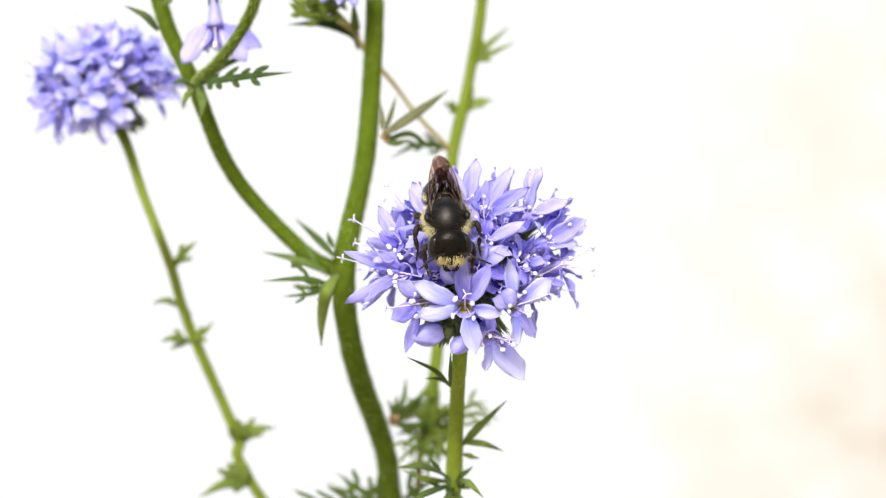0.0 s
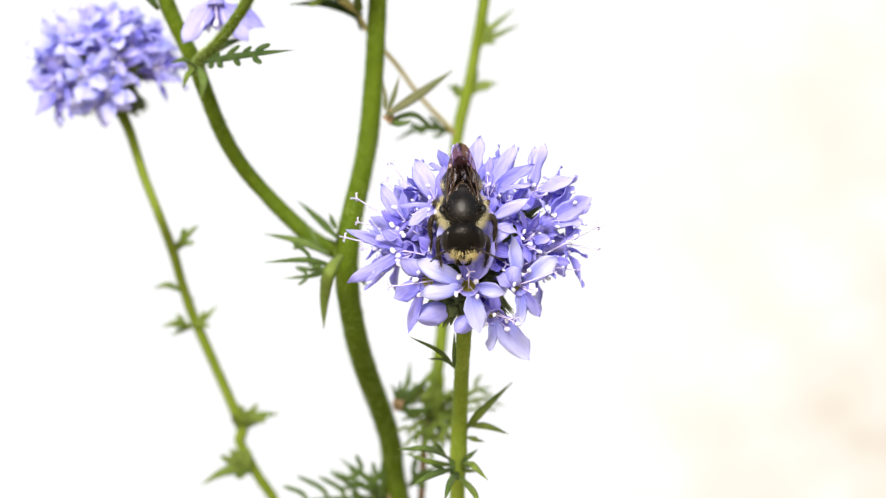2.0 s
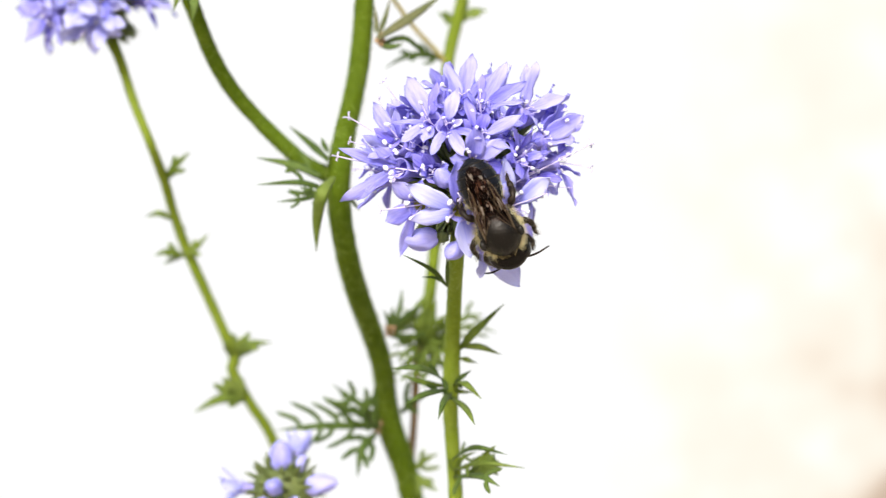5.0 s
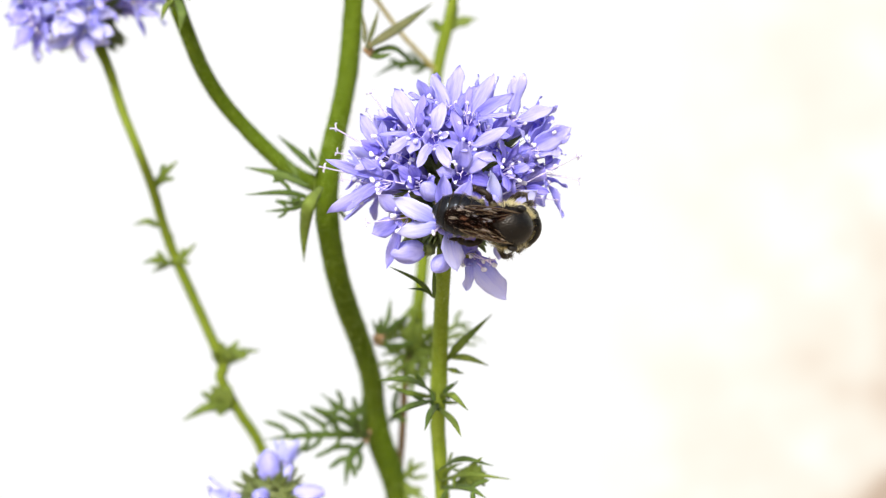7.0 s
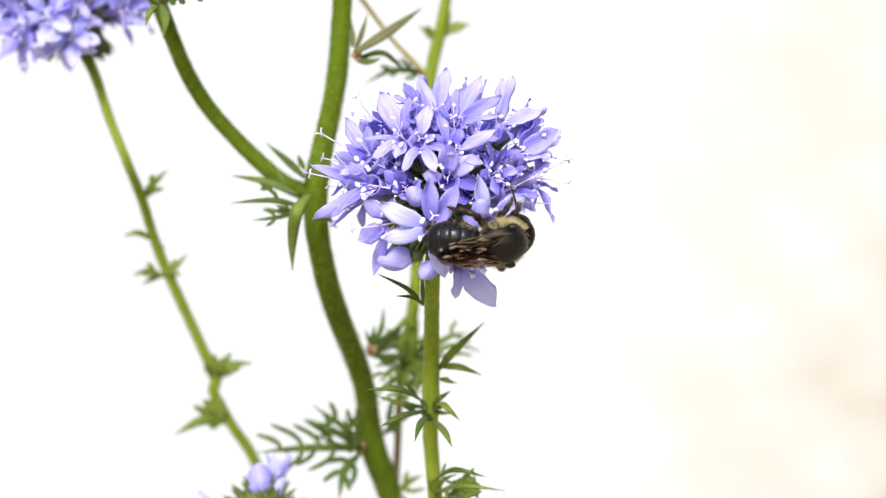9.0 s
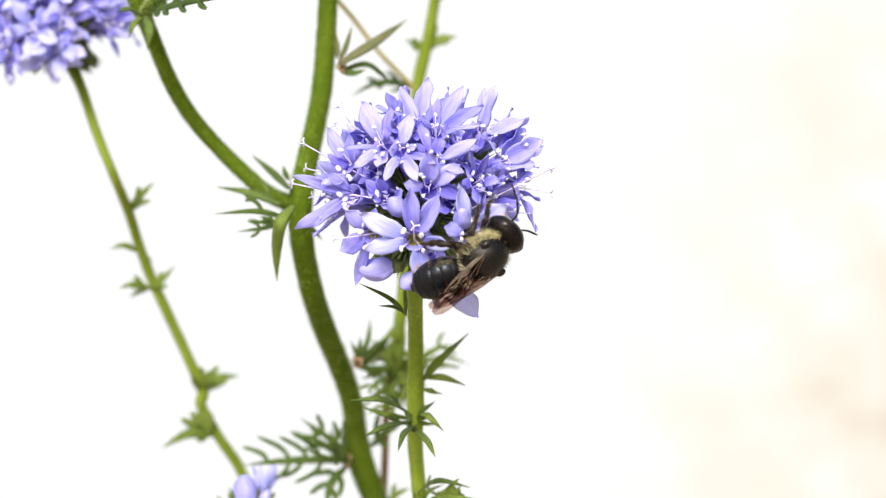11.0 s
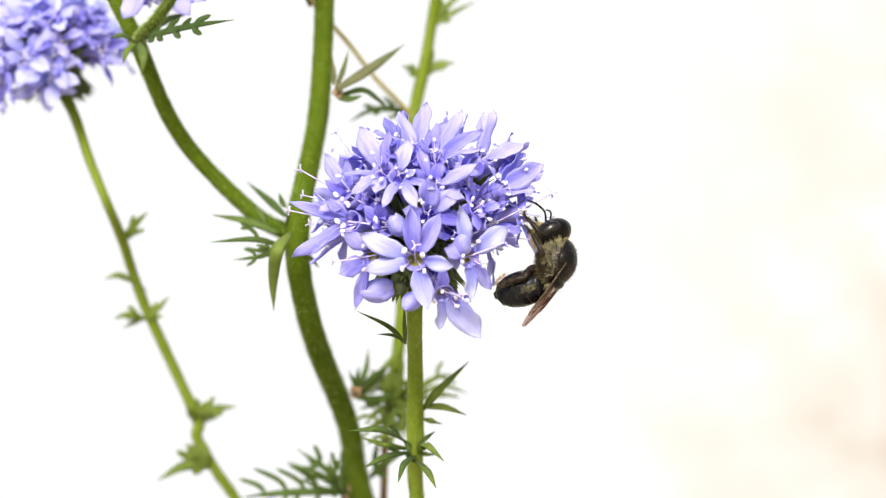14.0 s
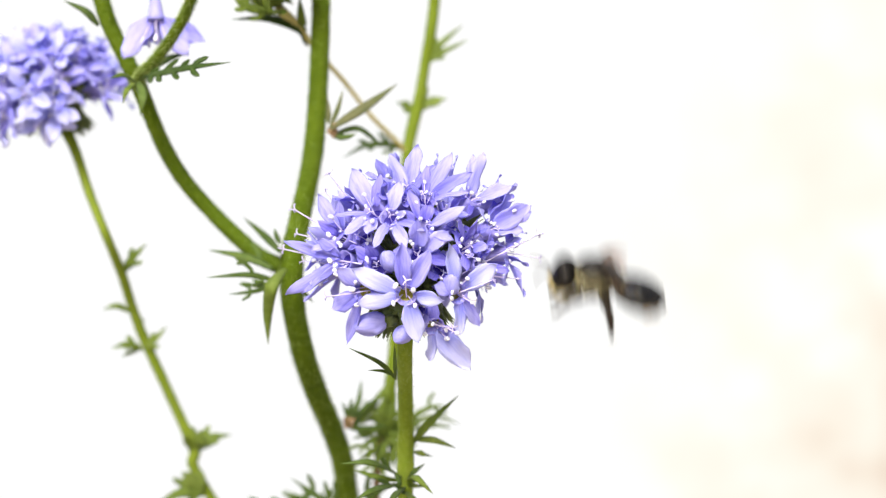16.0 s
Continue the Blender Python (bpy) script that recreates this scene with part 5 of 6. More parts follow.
def low_flower():
    root = tagged(new("gilia_flower"), "young flower head with dark calyces and a few lavender florets opening", "flower", "globe flowers")
    c = at(-14.4, 18.0, -32.5)
    foot = Vector((c.x + 0.012, c.y + 0.006, 0))
    root.location = foot
    back = Matrix.Translation(-foot)
    x, y, z = c / MM
    z -= 400
    bm, run = stalk_mesh([(x, y, z, 0.6), (x + 0.5, y, z - 8, 0.5), (x + 1.5, y, z - 20, 0.5)], rough_seed=12)
    part("stalk", bm, STALK_LIGHT, root, "thin green stalk", back)
    part("receptacle", receptacle_mesh(3.0, 17), CALYX, root, "dark green ball of calyces", back @ Matrix.Translation(c))
    for k, (dx, dy, dz, op) in enumerate(((-1.0, -0.2, 0.1, 24), (0.3, 0.5, 0.8, 16))):
        m = back @ Matrix.Translation(c + Vector((dx, dy, dz)) * 0.6 * MM) @ facing((dx, dy, dz), 20 * k)
        floret(root, m, op, 0, PETALS_OPEN, 300 + k, 0, False, 0.76)
    for dx, dy, dz, fat, long in ((0.0, -0.35, 1.0, 1.35, 1.05), (0.95, -0.4, 0.2, 1.15, 1.2), (-0.15, -0.95, 0.25, 1.0, 1.0), (0.45, -0.8, -0.3, 0.95, 0.9), (-0.5, -0.7, -0.3, 0.95, 0.9), (0.5, -0.2, 0.8, 0.8, 0.8)):
        f = part("bud", BUDS[1], None, root, "closed lavender bud", back @ Matrix.Translation(c + Vector((dx, dy, dz)) * 1.1 * MM) @ facing((dx, dy, dz)) @ Matrix.Diagonal((fat, fat, long, 1)))
        part("calyx", CALYX_ONE, None, f)
    return root


low_flower()


# ---- the bee: x forward, z up on its back, the middle of the thorax at its origin; millimetres ----
def fur_mesh(points, length, seed, thick=0.022, droop=0.0, lean=0.0):
    """Hairs on (place, way) pairs."""
    rng = random.Random(seed)
    verts, faces = [], []
    for p, n in points:
        n = Vector(n).normalized()
        h = length * rng.uniform(0.55, 1.25)
        w = (n + Vector((rng.uniform(-0.35, 0.35) - lean, rng.uniform(-0.35, 0.35), rng.uniform(-0.35, 0.35) - droop))).normalized()
        s = w.orthogonal().normalized()
        t = w.cross(s)
        a, k = Vector(p), len(verts)
        verts += [(a + s * thick) * MM, (a - s * thick * 0.5 + t * thick) * MM, (a - s * thick * 0.5 - t * thick) * MM, (a + w * h) * MM]
        faces += [(k, k + 1, k + 3), (k + 1, k + 2, k + 3), (k + 2, k, k + 3)]
    me = bpy.data.meshes.new("fur")
    me.from_pydata(verts, [], faces)
    return me


def on_blob(centre, axes, count, seed, keep):
    """Places on a rounded body, with the way out of it, where keep(q) holds on the unit ball."""
    rng = random.Random(seed)
    out = []
    while len(out) < count:
        q = Vector((rng.gauss(0, 1), rng.gauss(0, 1), rng.gauss(0, 1))).normalized()
        if keep(q):
            out.append((Vector(centre) + Vector((q.x * axes[0], q.y * axes[1], q.z * axes[2])), (q.x / axes[0], q.y / axes[1], q.z / axes[2])))
    return out


def limb_mesh(points, radii, joints=False):
    """A limb through points; joints: each length between points swells and narrows again."""
    bm = bmesh.new()
    run = smooth_path([(*p, r) for p, r in zip(points, radii)], 1 if joints else 4)
    if joints:
        fine = []
        for a, b in zip(run, run[1:]):
            for t, k in ((0, 0.62), (0.15, 0.95), (0.5, 1.15), (0.82, 1.0)):
                q = a * (1 - t) + b * t
                q[3] *= k
                fine.append(q)
        run = fine + [run[-1]]
    sweep(bm, [Vector(q[:3]) * MM for q in run], [q[3] * MM for q in run], 1, (0.3, 0.9, 0.2), 8)
    return bm


def wing_outline(length, width, seed):
    bm = bmesh.new()
    nu, nv = 12, 5
    sheets = []
    for side in (0, 1):
        g = []
        for i in range(nu + 1):
            u = i / nu
            lead = width * 0.18 * math.sin(math.pi * u) * (1 - u * 0.3) - width * 0.30 * max(0.0, (u - 0.6) / 0.4) ** 5
            trail = -width * (0.10 + 0.80 * math.sin(math.pi * min(0.5, u * 0.75)) ** 1.2) + width * 0.30 * max(0.0, (u - 0.62) / 0.38) ** 5.5
            row = []
            for j in range(nv + 1):
                v = j / nv
                y = lead + (trail - lead) * v
                z = 0.05 * width * math.sin(8 * u + 4 * v + seed) * v + 0.10 * width * math.sin(math.pi * u)
                row.append(bm.verts.new((-u * length * MM, y * MM, (z - side * 0.012) * MM)))
            g.append(row)
        sheets.append(g)
    a, b = sheets
    for i in range(nu):
        for j in range(nv):
            bm.faces.new((a[i][j], a[i + 1][j], a[i + 1][j + 1], a[i][j + 1]))
            bm.faces.new((b[i][j + 1], b[i + 1][j + 1], b[i + 1][j], b[i][j]))
        bm.faces.new((a[i][0], b[i][0], b[i + 1][0], a[i + 1][0]))
        bm.faces.new((a[i + 1][nv], b[i + 1][nv], b[i][nv], a[i][nv]))
    return bm


def vein_meshes(length, width):
    """Each vein of a wing in turn."""

    def spot(u, v):
        lead = width * 0.18 * math.sin(math.pi * u) * (1 - u * 0.3)
        trail = -width * (0.10 + 0.80 * math.sin(math.pi * min(1.0, u * 0.78)) ** 1.2)
        return Vector((-u * length, lead + (trail - lead) * v, 0.10 * width * math.sin(math.pi * u) + 0.02)) * MM
    for n, line in enumerate((((0, 0.02), (0.3, 0.02), (0.62, 0.03), (0.75, 0.1)), ((0, 0.1), (0.3, 0.16), (0.55, 0.22), (0.75, 0.1)), ((0.3, 0.16), (0.45, 0.4), (0.72, 0.45)),
                 ((0.05, 0.3), (0.3, 0.55), (0.55, 0.7)), ((0.45, 0.4), (0.55, 0.22)), ((0.30, 0.55), (0.45, 0.4)), ((0.05, 0.5), (0.3, 0.85)))):
        bm = bmesh.new()
        run = smooth_path([spot(*p) for p in line], 4)
        sweep(bm, run, [(0.034 if n < 2 else 0.017) * MM] * len(run), 1, (0, 0.2, 1), 5)
        yield bm


def build_bee():
    bee = tagged(new("bee"), "small black bee with pale yellow hair and smoky brown wings", "bee")
    tx = (2.05, 1.72, 1.65)
    bm = bmesh.new()
    blob(bm, (0, 0, 0), [v * MM for v in tx], None, 28, 20, 0, lambda q: Vector((q.x, q.y * (1.0 - 0.08 * q.x), q.z * (1 - 0.12 * max(0, -q.x)))))
    blob(bm, (-1.45 * MM, 0, 0.75 * MM), (0.55 * MM, 0.95 * MM, 0.42 * MM), None, 16, 10)
    thorax = part("thorax", bm, THORAX, bee, "black finely pitted thorax")
    side = on_blob((0, 0, 0), tx, 620, 3, lambda q: -0.25 < q.x < 0.82 and abs(q.y) > 0.57 and -0.30 < q.z < 0.22 + 0.15 * q.x)
    side += on_blob((0, 0, 0), tx, 260, 33, lambda q: 0.75 < q.x < 0.95 and abs(q.y) > 0.5 and q.z < 0.05)
    side += on_blob((0, 0, 0), tx, 200, 23, lambda q: q.x < -0.85 and q.z > -0.3)
    side += on_blob((0, 0, 0), tx, 220, 43, lambda q: abs(q.y) > 0.80 and q.x < 0.1 and 0.0 < q.z < 0.40)
    side += on_blob((0, 0, 0), tx, 420, 44, lambda q: abs(q.y) > 0.4 and -0.15 < q.x < 0.85 and -0.8 < q.z < -0.2)
    flank = on_blob((0, 0, 0), tx, 1100, 13, lambda q: abs(q.y) > 0.5 and q.x < 0.3 and -0.8 < q.z < 0.1)
    me = fur_mesh(flank, 0.42, 15, 0.007, 0.1, 0.3)
    me.materials.append(FUR_BROWN)
    part("fur", me, None, thorax, "thin tawny hair under the flanks")["kind"] = "stuff"
    me = fur_mesh(side, 0.54, 5, 0.009, 0.25, -0.15)
    me.materials.append(FUR)
    part("fur", me, None, thorax, "pale yellow hair on the collar and flanks")["kind"] = "stuff"
    top = on_blob((0, 0, 0), tx, 160, 53, lambda q: q.z > 0.1 and (abs(q.y) > 0.45 or q.x > 0.5))
    me = fur_mesh(top, 0.32, 17, 0.006, 0.0, 0.5)
    me.materials.append(FUR_BROWN)
    part("fur", me, None, thorax, "sparse tawny hair round the back")["kind"] = "stuff"
    me = fur_mesh(on_blob((0, 0, 0), tx, 300, 6, lambda q: q.z > 0.2) + on_blob((0, 0, 0), tx, 2400, 16, lambda q: q.z < 0.1 or abs(q.y) > 0.7), 0.16, 7, 0.009)
    me.materials.append(FUR_DARK)
    part("fur", me, None, thorax, "short dark hair on the back and belly")["kind"] = "stuff"

    for s in (1, -1):
        bm = bmesh.new()
        blob(bm, Vector((0.45, 1.60 * s, 0.75)) * MM, [v * MM for v in (0.42, 0.26, 0.30)], None, 14, 10)
        part("tegula", bm, EYE, thorax, "shiny black knob at the wing's root")

    head_piv = Vector((1.75, 0, -0.15))
    bm = bmesh.new()
    hx = (1.12, 1.76, 1.62)
    blob(bm, Vector((0.85, 0, -0.35)) * MM, [v * MM for v in hx], None, 26, 18, 0, lambda q: Vector((q.x, q.y * (1 - 0.10 * q.z * q.z), q.z)))
    blob(bm, Vector((1.45, 0, -1.0)) * MM, [v * MM for v in (0.5, 0.85, 0.75)], None, 16, 10)
    head = part("head", bm, CHITIN, bee, "broad black head with a pale hairy face", Matrix.Translation(head_piv * MM))
    for s in (1, -1):
        bm = bmesh.new()
        blob(bm, Vector((0.95, 1.27 * s, -0.25)) * MM, [v * MM for v in (0.62, 0.51, 1.06)], Matrix.Rotation(0.12 * s, 3, "X"), 18, 14)
        part("eye", bm, EYE, head, "large glossy blackish compound eye")
        bend = [(1.75, 0.45 * s, -0.3), (2.3, 0.8 * s, 0.1), (2.6, 1.15 * s, 0.2), (3.1, 2.0 * s, 0.1), (3.5, 2.8 * s + 0.2, -0.2)]
        bm = limb_mesh(bend, [0.10, 0.08, 0.085, 0.085, 0.06])
        part("antenna", bm, LEG, head, "thin elbowed black antenna")
        bm = limb_mesh([(1.7, 0.5 * s, -1.45), (1.95, 0.4 * s, -1.8), (1.95, 0.05 * s, -2.0)], [0.22, 0.18, 0.05])
        part("mandible", bm, CHITIN, head, "dark curved jaw")
    for k, (x, y) in enumerate(((0.95, 0.0), (0.75, 0.38), (0.75, -0.38))):
        bm = bmesh.new()
        blob(bm, Vector((x, y, 1.12)) * MM, [v * MM for v in (0.14, 0.14, 0.10)], None, 8, 6)
        part("ocellus", bm, EYE, head, "tiny glassy simple eye")
    face = on_blob((0.85, 0, -0.35), hx, 260, 8, lambda q: q.x > 0.6 and 0.05 < abs(q.y) < 0.55 and -0.75 < q.z < -0.05)
    face += on_blob((1.45, 0, -1.0), (0.5, 0.85, 0.75), 260, 9, lambda q: q.x > -0.2 and abs(q.y) > 0.25)
    face += on_blob((0.85, 0, -0.35), hx, 800, 10, lambda q: q.z < -0.6 or q.x < -0.75)
    me = fur_mesh(face, 0.50, 11, 0.012, 0.7)
    me.materials.append(FUR_GOLD)
    part("fur", me, None, head, "pale golden face hair")["kind"] = "stuff"

    # abdomen: six overlapping segments, pivoting behind the thorax
    piv = Vector((-1.75, 0, -0.1))
    abdomen = None
    radii = [0.68, 1.36, 1.58, 1.63, 1.48, 1.10, 0.34]
    xs = [0.0, -0.68, -1.48, -2.32, -3.12, -3.82, -4.35]
    bm = bmesh.new()
    blob(bm, Vector((-2.15, 0, -0.05)) * MM, [v * MM for v in (2.1, 1.36, 1.16)], None, 24, 16)
    abdomen = part("abdomen", bm, ABDOMEN, bee, "glossy black banded abdomen", Matrix.Translation(piv * MM))
    for k in range(6):
        r0, r1, x0, x1 = radii[k], radii[k + 1], xs[k], xs[k + 1]
        bm = bmesh.new()
        prof = [(x0 + 0.12, r0 * 0.93), (x0 * 0.8 + x1 * 0.2, r0 * 0.82 + r1 * 0.2), (x0 * 0.5 + x1 * 0.5, (r0 + r1) * 0.5 + 0.05), (x1 + 0.05, r1 + 0.035), (x1 - 0.08, r1 - 0.0), (x1 - 0.06, r1 - 0.10)]
        rings = []
        for x, r in prof:
            rings.append([bm.verts.new(Vector((x, r * math.cos(a), r * 0.86 * math.sin(a) - 0.05)) * MM) for a in [2 * math.pi * j / 28 for j in range(28)]])
        for n, (ra, rb) in enumerate(zip(rings, rings[1:])):
            for j in range(28):
                bm.faces.new((ra[j], ra[(j + 1) % 28], rb[(j + 1) % 28], rb[j])).material_index = int(n >= 3 and k < 5)
        part("segment", bm, (ABDOMEN, RIM), abdomen, "glossy black segment with a thin pale hind rim")
        pts = []
        rng = random.Random(40 + k)
        for _ in range(340 if k < 3 else 160):
            a = rng.uniform(0, 6.283)
            r = r1 + 0.02
            lat = abs(math.cos(a)) > (0.72 if rng.random() < 0.5 else 0.9)
            if not lat:
                continue
            pts.append((Vector((x1 + rng.uniform(-0.05, 0.3), r * math.cos(a), r * 0.86 * math.sin(a) - 0.05)), Vector((-0.9, math.cos(a), math.sin(a)))))
        me = fur_mesh(pts, 0.26, 50 + k, 0.006)
        me.materials.append(FUR_BROWN)
        part("fringe", me, None, abdomen, "thin fringe of pale hair")["kind"] = "stuff"
    pts = on_blob((-1.3, 0, -0.05), (1.5, 1.42, 1.2), 260, 62, lambda q: abs(q.y) > 0.86 and q.x > -0.25 and 0.08 < q.z < 0.42)
    me = fur_mesh(pts, 0.5, 63, 0.007, 0.0, 0.5)
    me.materials.append(FUR)
    part("fur", me, None, abdomen, "pale hair beside the abdomen's base")["kind"] = "stuff"
    pts = on_blob((-2.4, 0, -0.1), (2.1, 1.7, 1.5), 320, 12, lambda q: q.z < -0.45 and q.x < -0.3)
    me = fur_mesh(pts, 0.2, 13, 0.012)
    me.materials.append(SCOPA)
    part("scopa", me, None, abdomen, "brush of golden pollen hair under the abdomen")["kind"] = "stuff"

    wings = []
    for s in (1, -1):
        for hind, (x, z, ln, wd) in enumerate(((0.2, 1.15, 6.15, 1.62), (-0.3, 1.0, 4.7, 1.2))):
            bm = wing_outline(ln, wd, hind)
            if s < 0:
                bmesh.ops.scale(bm, vec=(1, -1, 1), verts=bm.verts)
            w = part("hind_wing" if hind else "forewing", bm, WING, bee, "smoky brown see-through wing", pose(x * MM, 1.24 * s * MM, z * MM))
            for bm in vein_meshes(ln, wd):
                if s < 0:
                    bmesh.ops.scale(bm, vec=(1, -1, 1), verts=bm.verts)
                part("vein", bm, VEIN, w, "dark brown wing vein")
            wings.append((w, s, hind, (x, 1.24 * s, z)))

    legs = []
    for s in (1, -1):
        for k, (pts, rad) in enumerate((
                ([(0, 0, 0), (0.5, 0.7, -0.35), (0.9, 1.12, -0.2), (1.5, 1.10, -1.2), (1.8, 0.95, -1.8), (2.2, 0.85, -2.1)], (0.24, 0.27, 0.2, 0.2, 0.11, 0.06)),
                ([(0, 0, 0), (0.0, 0.9, 0.1), (0.15, 1.55, 0.75), (0.75, 1.75, 0.15), (1.45, 1.6, -0.75), (1.9, 1.75, -1.5)], (0.24, 0.29, 0.23, 0.22, 0.13, 0.06)),
                ([(0, 0, 0), (-0.6, 0.7, -0.3), (-1.1, 1.2, -0.1), (-1.7, 1.35, -0.9), (-2.2, 1.25, -1.4), (-2.7, 1.4, -1.8)], (0.26, 0.32, 0.24, 0.29, 0.19, 0.07)))):
            root = (0.9 - 0.85 * k, 0.85 * s, -1.15)
            leg = part(("foreleg", "midleg", "hindleg")[k], limb_mesh([(a, b * s, c) for a, b, c in pts], rad, True), LEG, bee, "jointed black hairy leg", pose(*[v * MM for v in root]))
            hair = []
            rng = random.Random(70 + k)
            for _ in range(420):
                i = rng.randrange(1, 5)
                t = rng.random()
                c = Vector(pts[i]) * (1 - t) + Vector(pts[i + 1 if i < 5 else 5]) * t if i < 5 else Vector(pts[5])
                c = Vector((c.x, c.y * s, c.z))
                o = Vector((rng.gauss(0, 1), rng.gauss(0, 1), rng.gauss(0, 1))).normalized()
                hair.append((c + o * 0.15, o))
            me = fur_mesh(hair, 0.30, 80 + k, 0.008)
            me.materials.append(FUR_BROWN)
            part("leg_hair", me, None, leg)["kind"] = "stuff"
            legs.append((leg, s, k, root))
    return bee, head, head_piv, abdomen, piv, wings, legs


bee, bee_head, head_pivot, bee_abdomen, abdomen_pivot, bee_wings, bee_legs = build_bee()


# ---- what moves ----
def body_pose(x, y, z, fx, fy, fz, dx, dy, dz):
    """The bee's pose from its place, the way it faces and the way its back faces."""
    f = Vector((fx, fy, fz)).normalized()
    d = Vector((dx, dy, dz))
    d = (d - f * d.dot(f)).normalized()
    return Matrix.Translation(at(x, y, z)) @ Matrix((f, d.cross(f), d)).transposed().to_4x4()


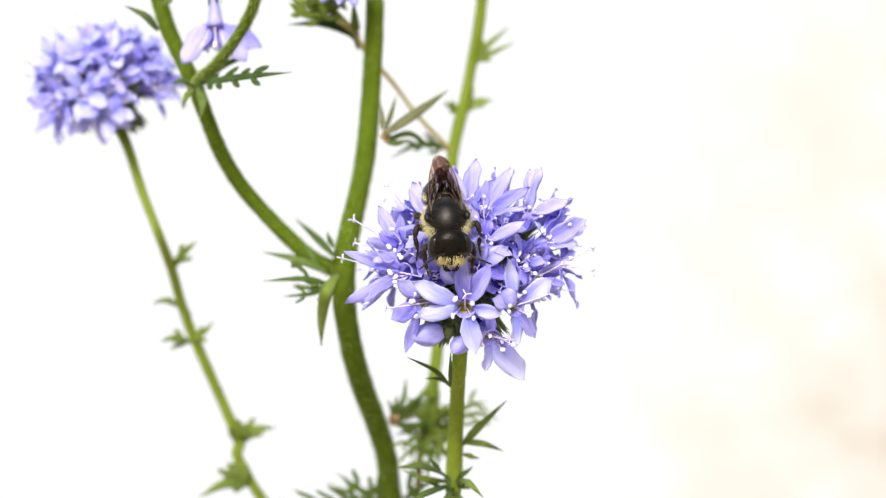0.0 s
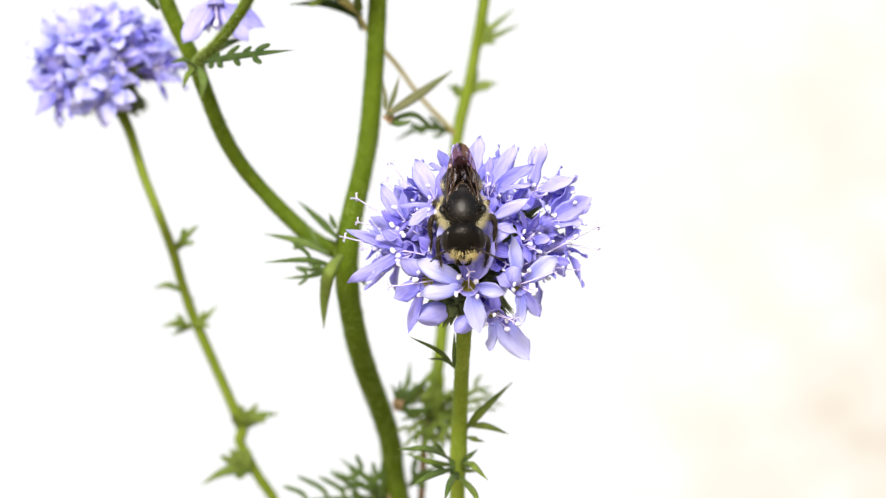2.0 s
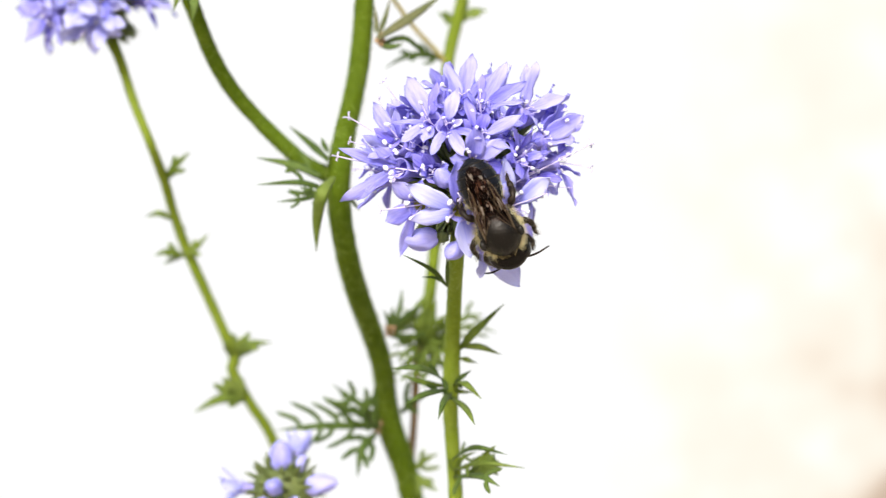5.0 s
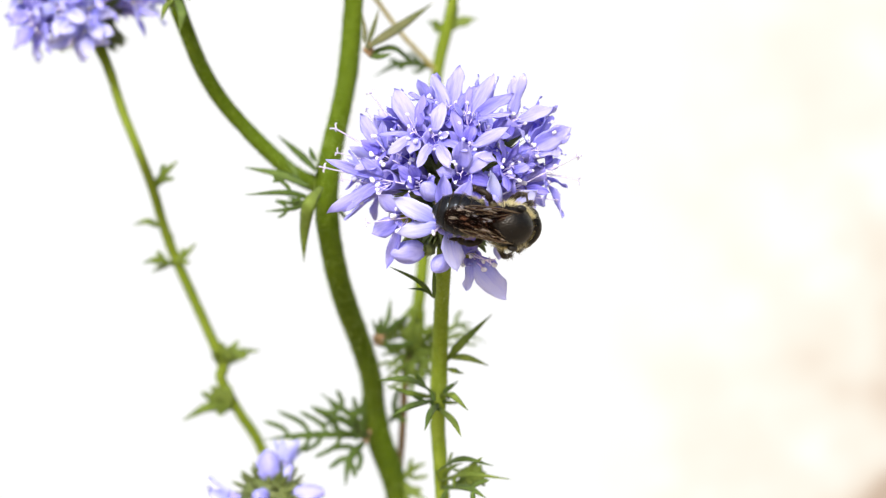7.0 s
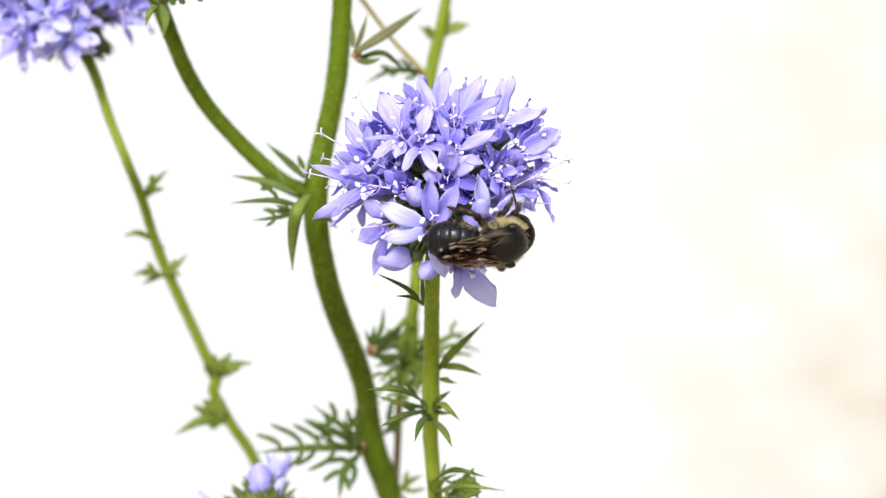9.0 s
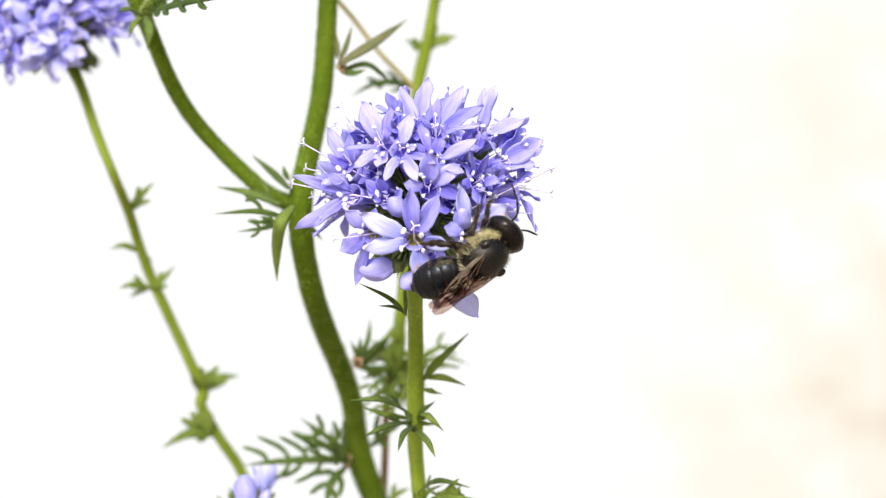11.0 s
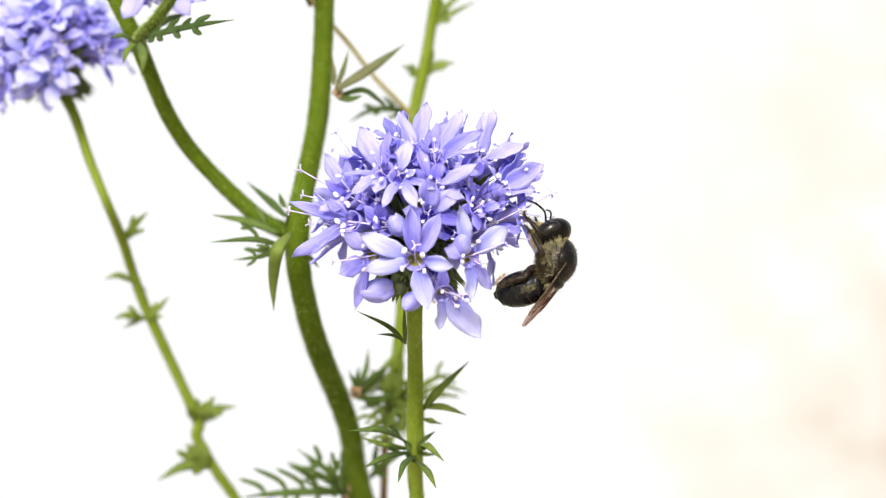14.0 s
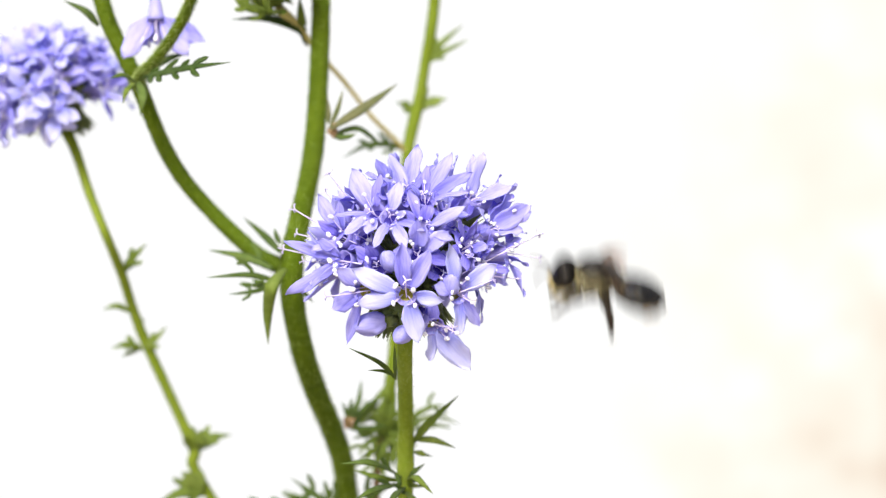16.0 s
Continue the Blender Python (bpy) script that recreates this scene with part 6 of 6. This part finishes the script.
BEE = [  # seconds; place (mm); way faced; way of the back; degrees: abdomen bent, head bent, wings spread; legs hanging
    (0, 1.4, -15.5, 3.4, 0.1, -0.7, -0.72, 0, -0.72, 0.7, 26, -5, 0, 0),
    (0.5, 2.1, -15.5, 2.7, 0.04, -0.62, -0.78, 0, -0.78, 0.62, 26, -10, 0, 0),
    (1, 2.2, -15.5, 2.5, 0.03, -0.62, -0.78, 0, -0.78, 0.62, 26, -10, 0, 0),
    (1.5, 2.3, -15.5, 2.35, 0.02, -0.62, -0.78, 0, -0.78, 0.62, 26, -10, 0, 0),
    (2, 2.4, -15.5, 2.2, 0.02, -0.62, -0.78, 0, -0.78, 0.62, 26, -10, 0, 0),
    (2.5, 2.4, -15.5, 2.5, 0.03, -0.62, -0.78, 0, -0.78, 0.62, 26, -10, 0, 0),
    (3, 2.4, -15.5, 2.8, 0.04, -0.62, -0.78, 0, -0.78, 0.62, 26, -10, 0, 0),
    (3.2, 3.1, -16.0, 2.8, 0.18, -0.58, -0.8, -0.05, -0.8, 0.58, 22, 14, 0, 0),
    (3.5, 4.3, -17.0, 1.0, 0.54, -0.4, -0.75, -0.1, -0.88, 0.45, 14, 25, 4, 0),
    (3.75, 4.1, -17.5, -1.6, 0.25, -0.15, -0.95, -0.05, -0.98, 0.15, 8, 35, 6, 0),
    (4, 4.3, -17.5, -3.0, 0.32, -0.05, -0.97, -0.08, -0.99, 0.05, 10, 45, 6, 0),
    (4.5, 5.75, -17.0, -4.7, 0.48, 0.05, -0.9, -0.12, -0.99, 0.05, 10, 55, 3, 0),
    (5, 5.8, -16.5, -6, 0.42, 0.15, -0.94, -0.05, -0.9, -0.05, 10, 60, 0, 0),
    (5.2, 5.5, -16.5, -5.6, 0.38, 0.2, -0.93, 0, -0.88, -0.05, 12, 60, 0, 0),
    (6.2, 6.9, -16.5, -4.6, 0.8, 0.12, -0.55, 0.05, -0.98, -0.05, 16, 60, 0, 0),
    (7.3, 7.8, -15.5, -4.6, 0.92, 0.36, -0.12, 0.22, -0.9, -0.12, 28, 85, 2, 0),
    (7.5, 7.9, -15.5, -4.6, 0.92, 0.36, -0.1, 0.22, -0.9, -0.12, 28, 85, 2, 0),
    (8, 7.8, -15.5, -5.1, 0.92, 0.38, 0, 0.28, -0.88, -0.25, 30, 86, 2, 0),
    (8.5, 7.9, -15.5, -5.6, 0.91, 0.4, 0.02, 0.3, -0.86, -0.3, 32, 88, 2, 0),
    (8.7, 8, -15.5, -5.6, 0.91, 0.4, 0.05, 0.3, -0.85, -0.32, 32, 85, 2, 0),
    (10.8, 8.2, -15.5, -5.9, 0.9, 0.15, 0.4, 0.35, -0.8, -0.45, 20, 30, 0, 0),
    (11, 8.1, -15.5, -6, 0.84, 0.1, 0.54, 0.42, -0.78, -0.45, 20, 25, -2, 0),
    (11.2, 7.8, -15.0, -5.6, 0.74, 0.08, 0.67, 0.5, -0.72, -0.5, 24, 22, 0, 0),
    (11.5, 10.0, -14.0, -6.2, 0.62, 0.05, 0.78, 0.66, -0.55, -0.5, 22, 25, 4, 0),
    (12, 12.1, -12.0, -3.5, 0.28, 0.22, 0.92, 0.88, -0.45, -0.25, 48, 70, 3, 0),
    (12.5, 13.6, -11.0, -4.0, 0.22, 0.3, 0.92, 0.88, -0.45, -0.15, 56, 80, 4, 0),
    (13, 13, -10.0, -4.9, 0.5, 0, 0.86, 0.82, -0.3, -0.45, 38, 15, 5, 0.2),
    (13.2, 14, -10.0, -5.2, 0.58, -0.02, 0.8, 0.78, -0.28, -0.52, 34, 25, 8, 0.2),
    (13.5, 13.8, -10.0, -3.9, 0.34, 0, 0.94, 0.9, -0.35, -0.3, 58, 50, 6, 0.1),
    (14, 13.9, -10.0, -4.5, 0.34, 0, 0.94, 0.9, -0.35, -0.3, 58, 50, 6, 0.1),
    (14.3, 14.4, -10.0, -3.0, 0.24, 0, 0.97, 0.92, -0.32, -0.24, 48, 20, 7, 0.1),
    (14.5, 14.4, -10.0, -2.1, 0.1, 0, 0.99, 0.95, -0.28, -0.1, 40, 25, 55, 0.3),
    (14.6, 24.0, -9.0, 6.0, -0.75, -0.05, 0.5, 0.45, -0.25, 0.85, -6, 10, 75, -0.3),
    (14.7, 32.6, -9.0, 5.9, -0.8, -0.12, 0.45, 0.4, -0.35, 0.84, -2, 15, 75, -0.3),
    (14.8, 32.8, -9.0, 10.8, -0.82, 0, 0.48, 0.44, -0.28, 0.85, 8, 15, 75, -0.3),
    (14.9, 36.1, -9.0, 16.2, -0.78, -0.05, 0.55, 0.5, -0.15, 0.84, 4, 15, 75, -0.3),
    (15, 40.8, -9.0, 23.5, -0.8, -0.05, 0.55, 0.5, -0.2, 0.84, 4, 15, 75, -0.3),
    (15.25, 29.0, -9.0, 31.5, -0.85, -0.05, 0.45, 0.45, -0.2, 0.86, 4, 15, 75, 0.8),
    (15.5, 13.2, -9.0, 25.4, -0.88, -0.05, 0.35, 0.35, -0.25, 0.88, 6, 15, 75, 0.8),
    (15.6, 9.8, -9.0, 17.4, -0.88, -0.05, 0.33, 0.35, -0.25, 0.88, 8, 15, 75, 1),
    (15.7, 12.5, -9.0, 9.4, -0.88, -0.1, 0.33, 0.35, -0.3, 0.88, 8, 20, 75, 1),
    (15.8, 13.9, -9.0, 12.5, -0.9, -0.1, 0.28, 0.3, -0.3, 0.88, 4, 20, 75, 0.8),
    (15.9, 16.4, -9.0, 6.8, -0.96, -0.05, 0.1, 0.12, -0.3, 0.95, 2, 15, 75, 0.5),
    (16, 18.4, -9.0, -2.5, -0.95, -0.08, 0.32, 0.22, -0.32, 0.92, 4, 15, 75, 0.5),
]


def motions():
    walk(bee, [(r[0], body_pose(*r[1:10])) for r in BEE])
    # a positive bend takes the abdomen's tip and the face under the body
    walk(bee_abdomen, [(r[0], pose(*(abdomen_pivot * MM), 0, -r[10], 0)) for r in BEE])
    walk(bee_head, [(r[0], pose(*(head_pivot * MM), 0, r[11], 0)) for r in BEE])
    for w, s, hind, (x, y, z) in bee_wings:
        rows = []
        for r in BEE:
            if r[0] > 14.55:
                continue
            spread, droop = r[12], max(0.0, r[10] - 20) * 0.62
            rows.append((r[0], pose(x * MM, y * MM, z * MM, s * (-10 + spread * 0.2), 4 - hind * 2 + (1.5 if s > 0 else 0) - spread * 0.1 - droop, s * (6 + 3 * hind - spread))))
        # in flight they beat too fast to be seen
        for k in range(437, 481):
            beat = 50 * math.sin(2 * math.pi * 4 * (k % 15) / 15)
            rows.append((k / 30, pose(x * MM, y * MM, z * MM, s * (5 + beat), -3 - hind * 2, s * (6 + 3 * hind - 75))))
        walk(w, rows)
    for leg, s, k, (x, y, z) in bee_legs:
        walk(leg, [(r[0], pose(x * MM, y * MM, z * MM, -s * 18 * r[13], (-25, 10, 38)[k] * -r[13], 0)) for r in BEE])
    # the florets that the bee climbs on sag under it
    for key, share, drop in SAG_SHARE:
        f, m = moving_florets[key]
        side = m.to_3x3() @ Vector((0, 0, 1))
        axis = Vector((1, 0, 0)) if abs(side.x) < 0.8 else Vector((0, 1, 0))
        p = m.translation
        walk(f, [(t, Matrix.Translation(p + Vector((-0.3 * drop, 0, -drop)) * a * MM) @ Matrix.Rotation(radians(a * share), 4, axis) @ Matrix.Translation(-p) @ m) for t, a in SAG])


SAG_SHARE = (("low_right", 0.3, 0.09), ("front", 0.2, 0.07), ("bud_small", 0.2, 0.09), ("bud_low", 0.2, 0.09), ("low_left", 0.2, 0.05), ("bud_mid", 0.2, 0.09), ("right", 0.3, 0.03))
SAG = ((0.0, 0.0), (3.3, 0.0), (4.0, 4.0), (5.0, 8.0), (8.5, 9.0), (11.2, 10.0), (12.0, 8.0), (13.0, 2.0), (14.0, 4.0), (15.0, 1.0), (16.0, 0.0))
motions()
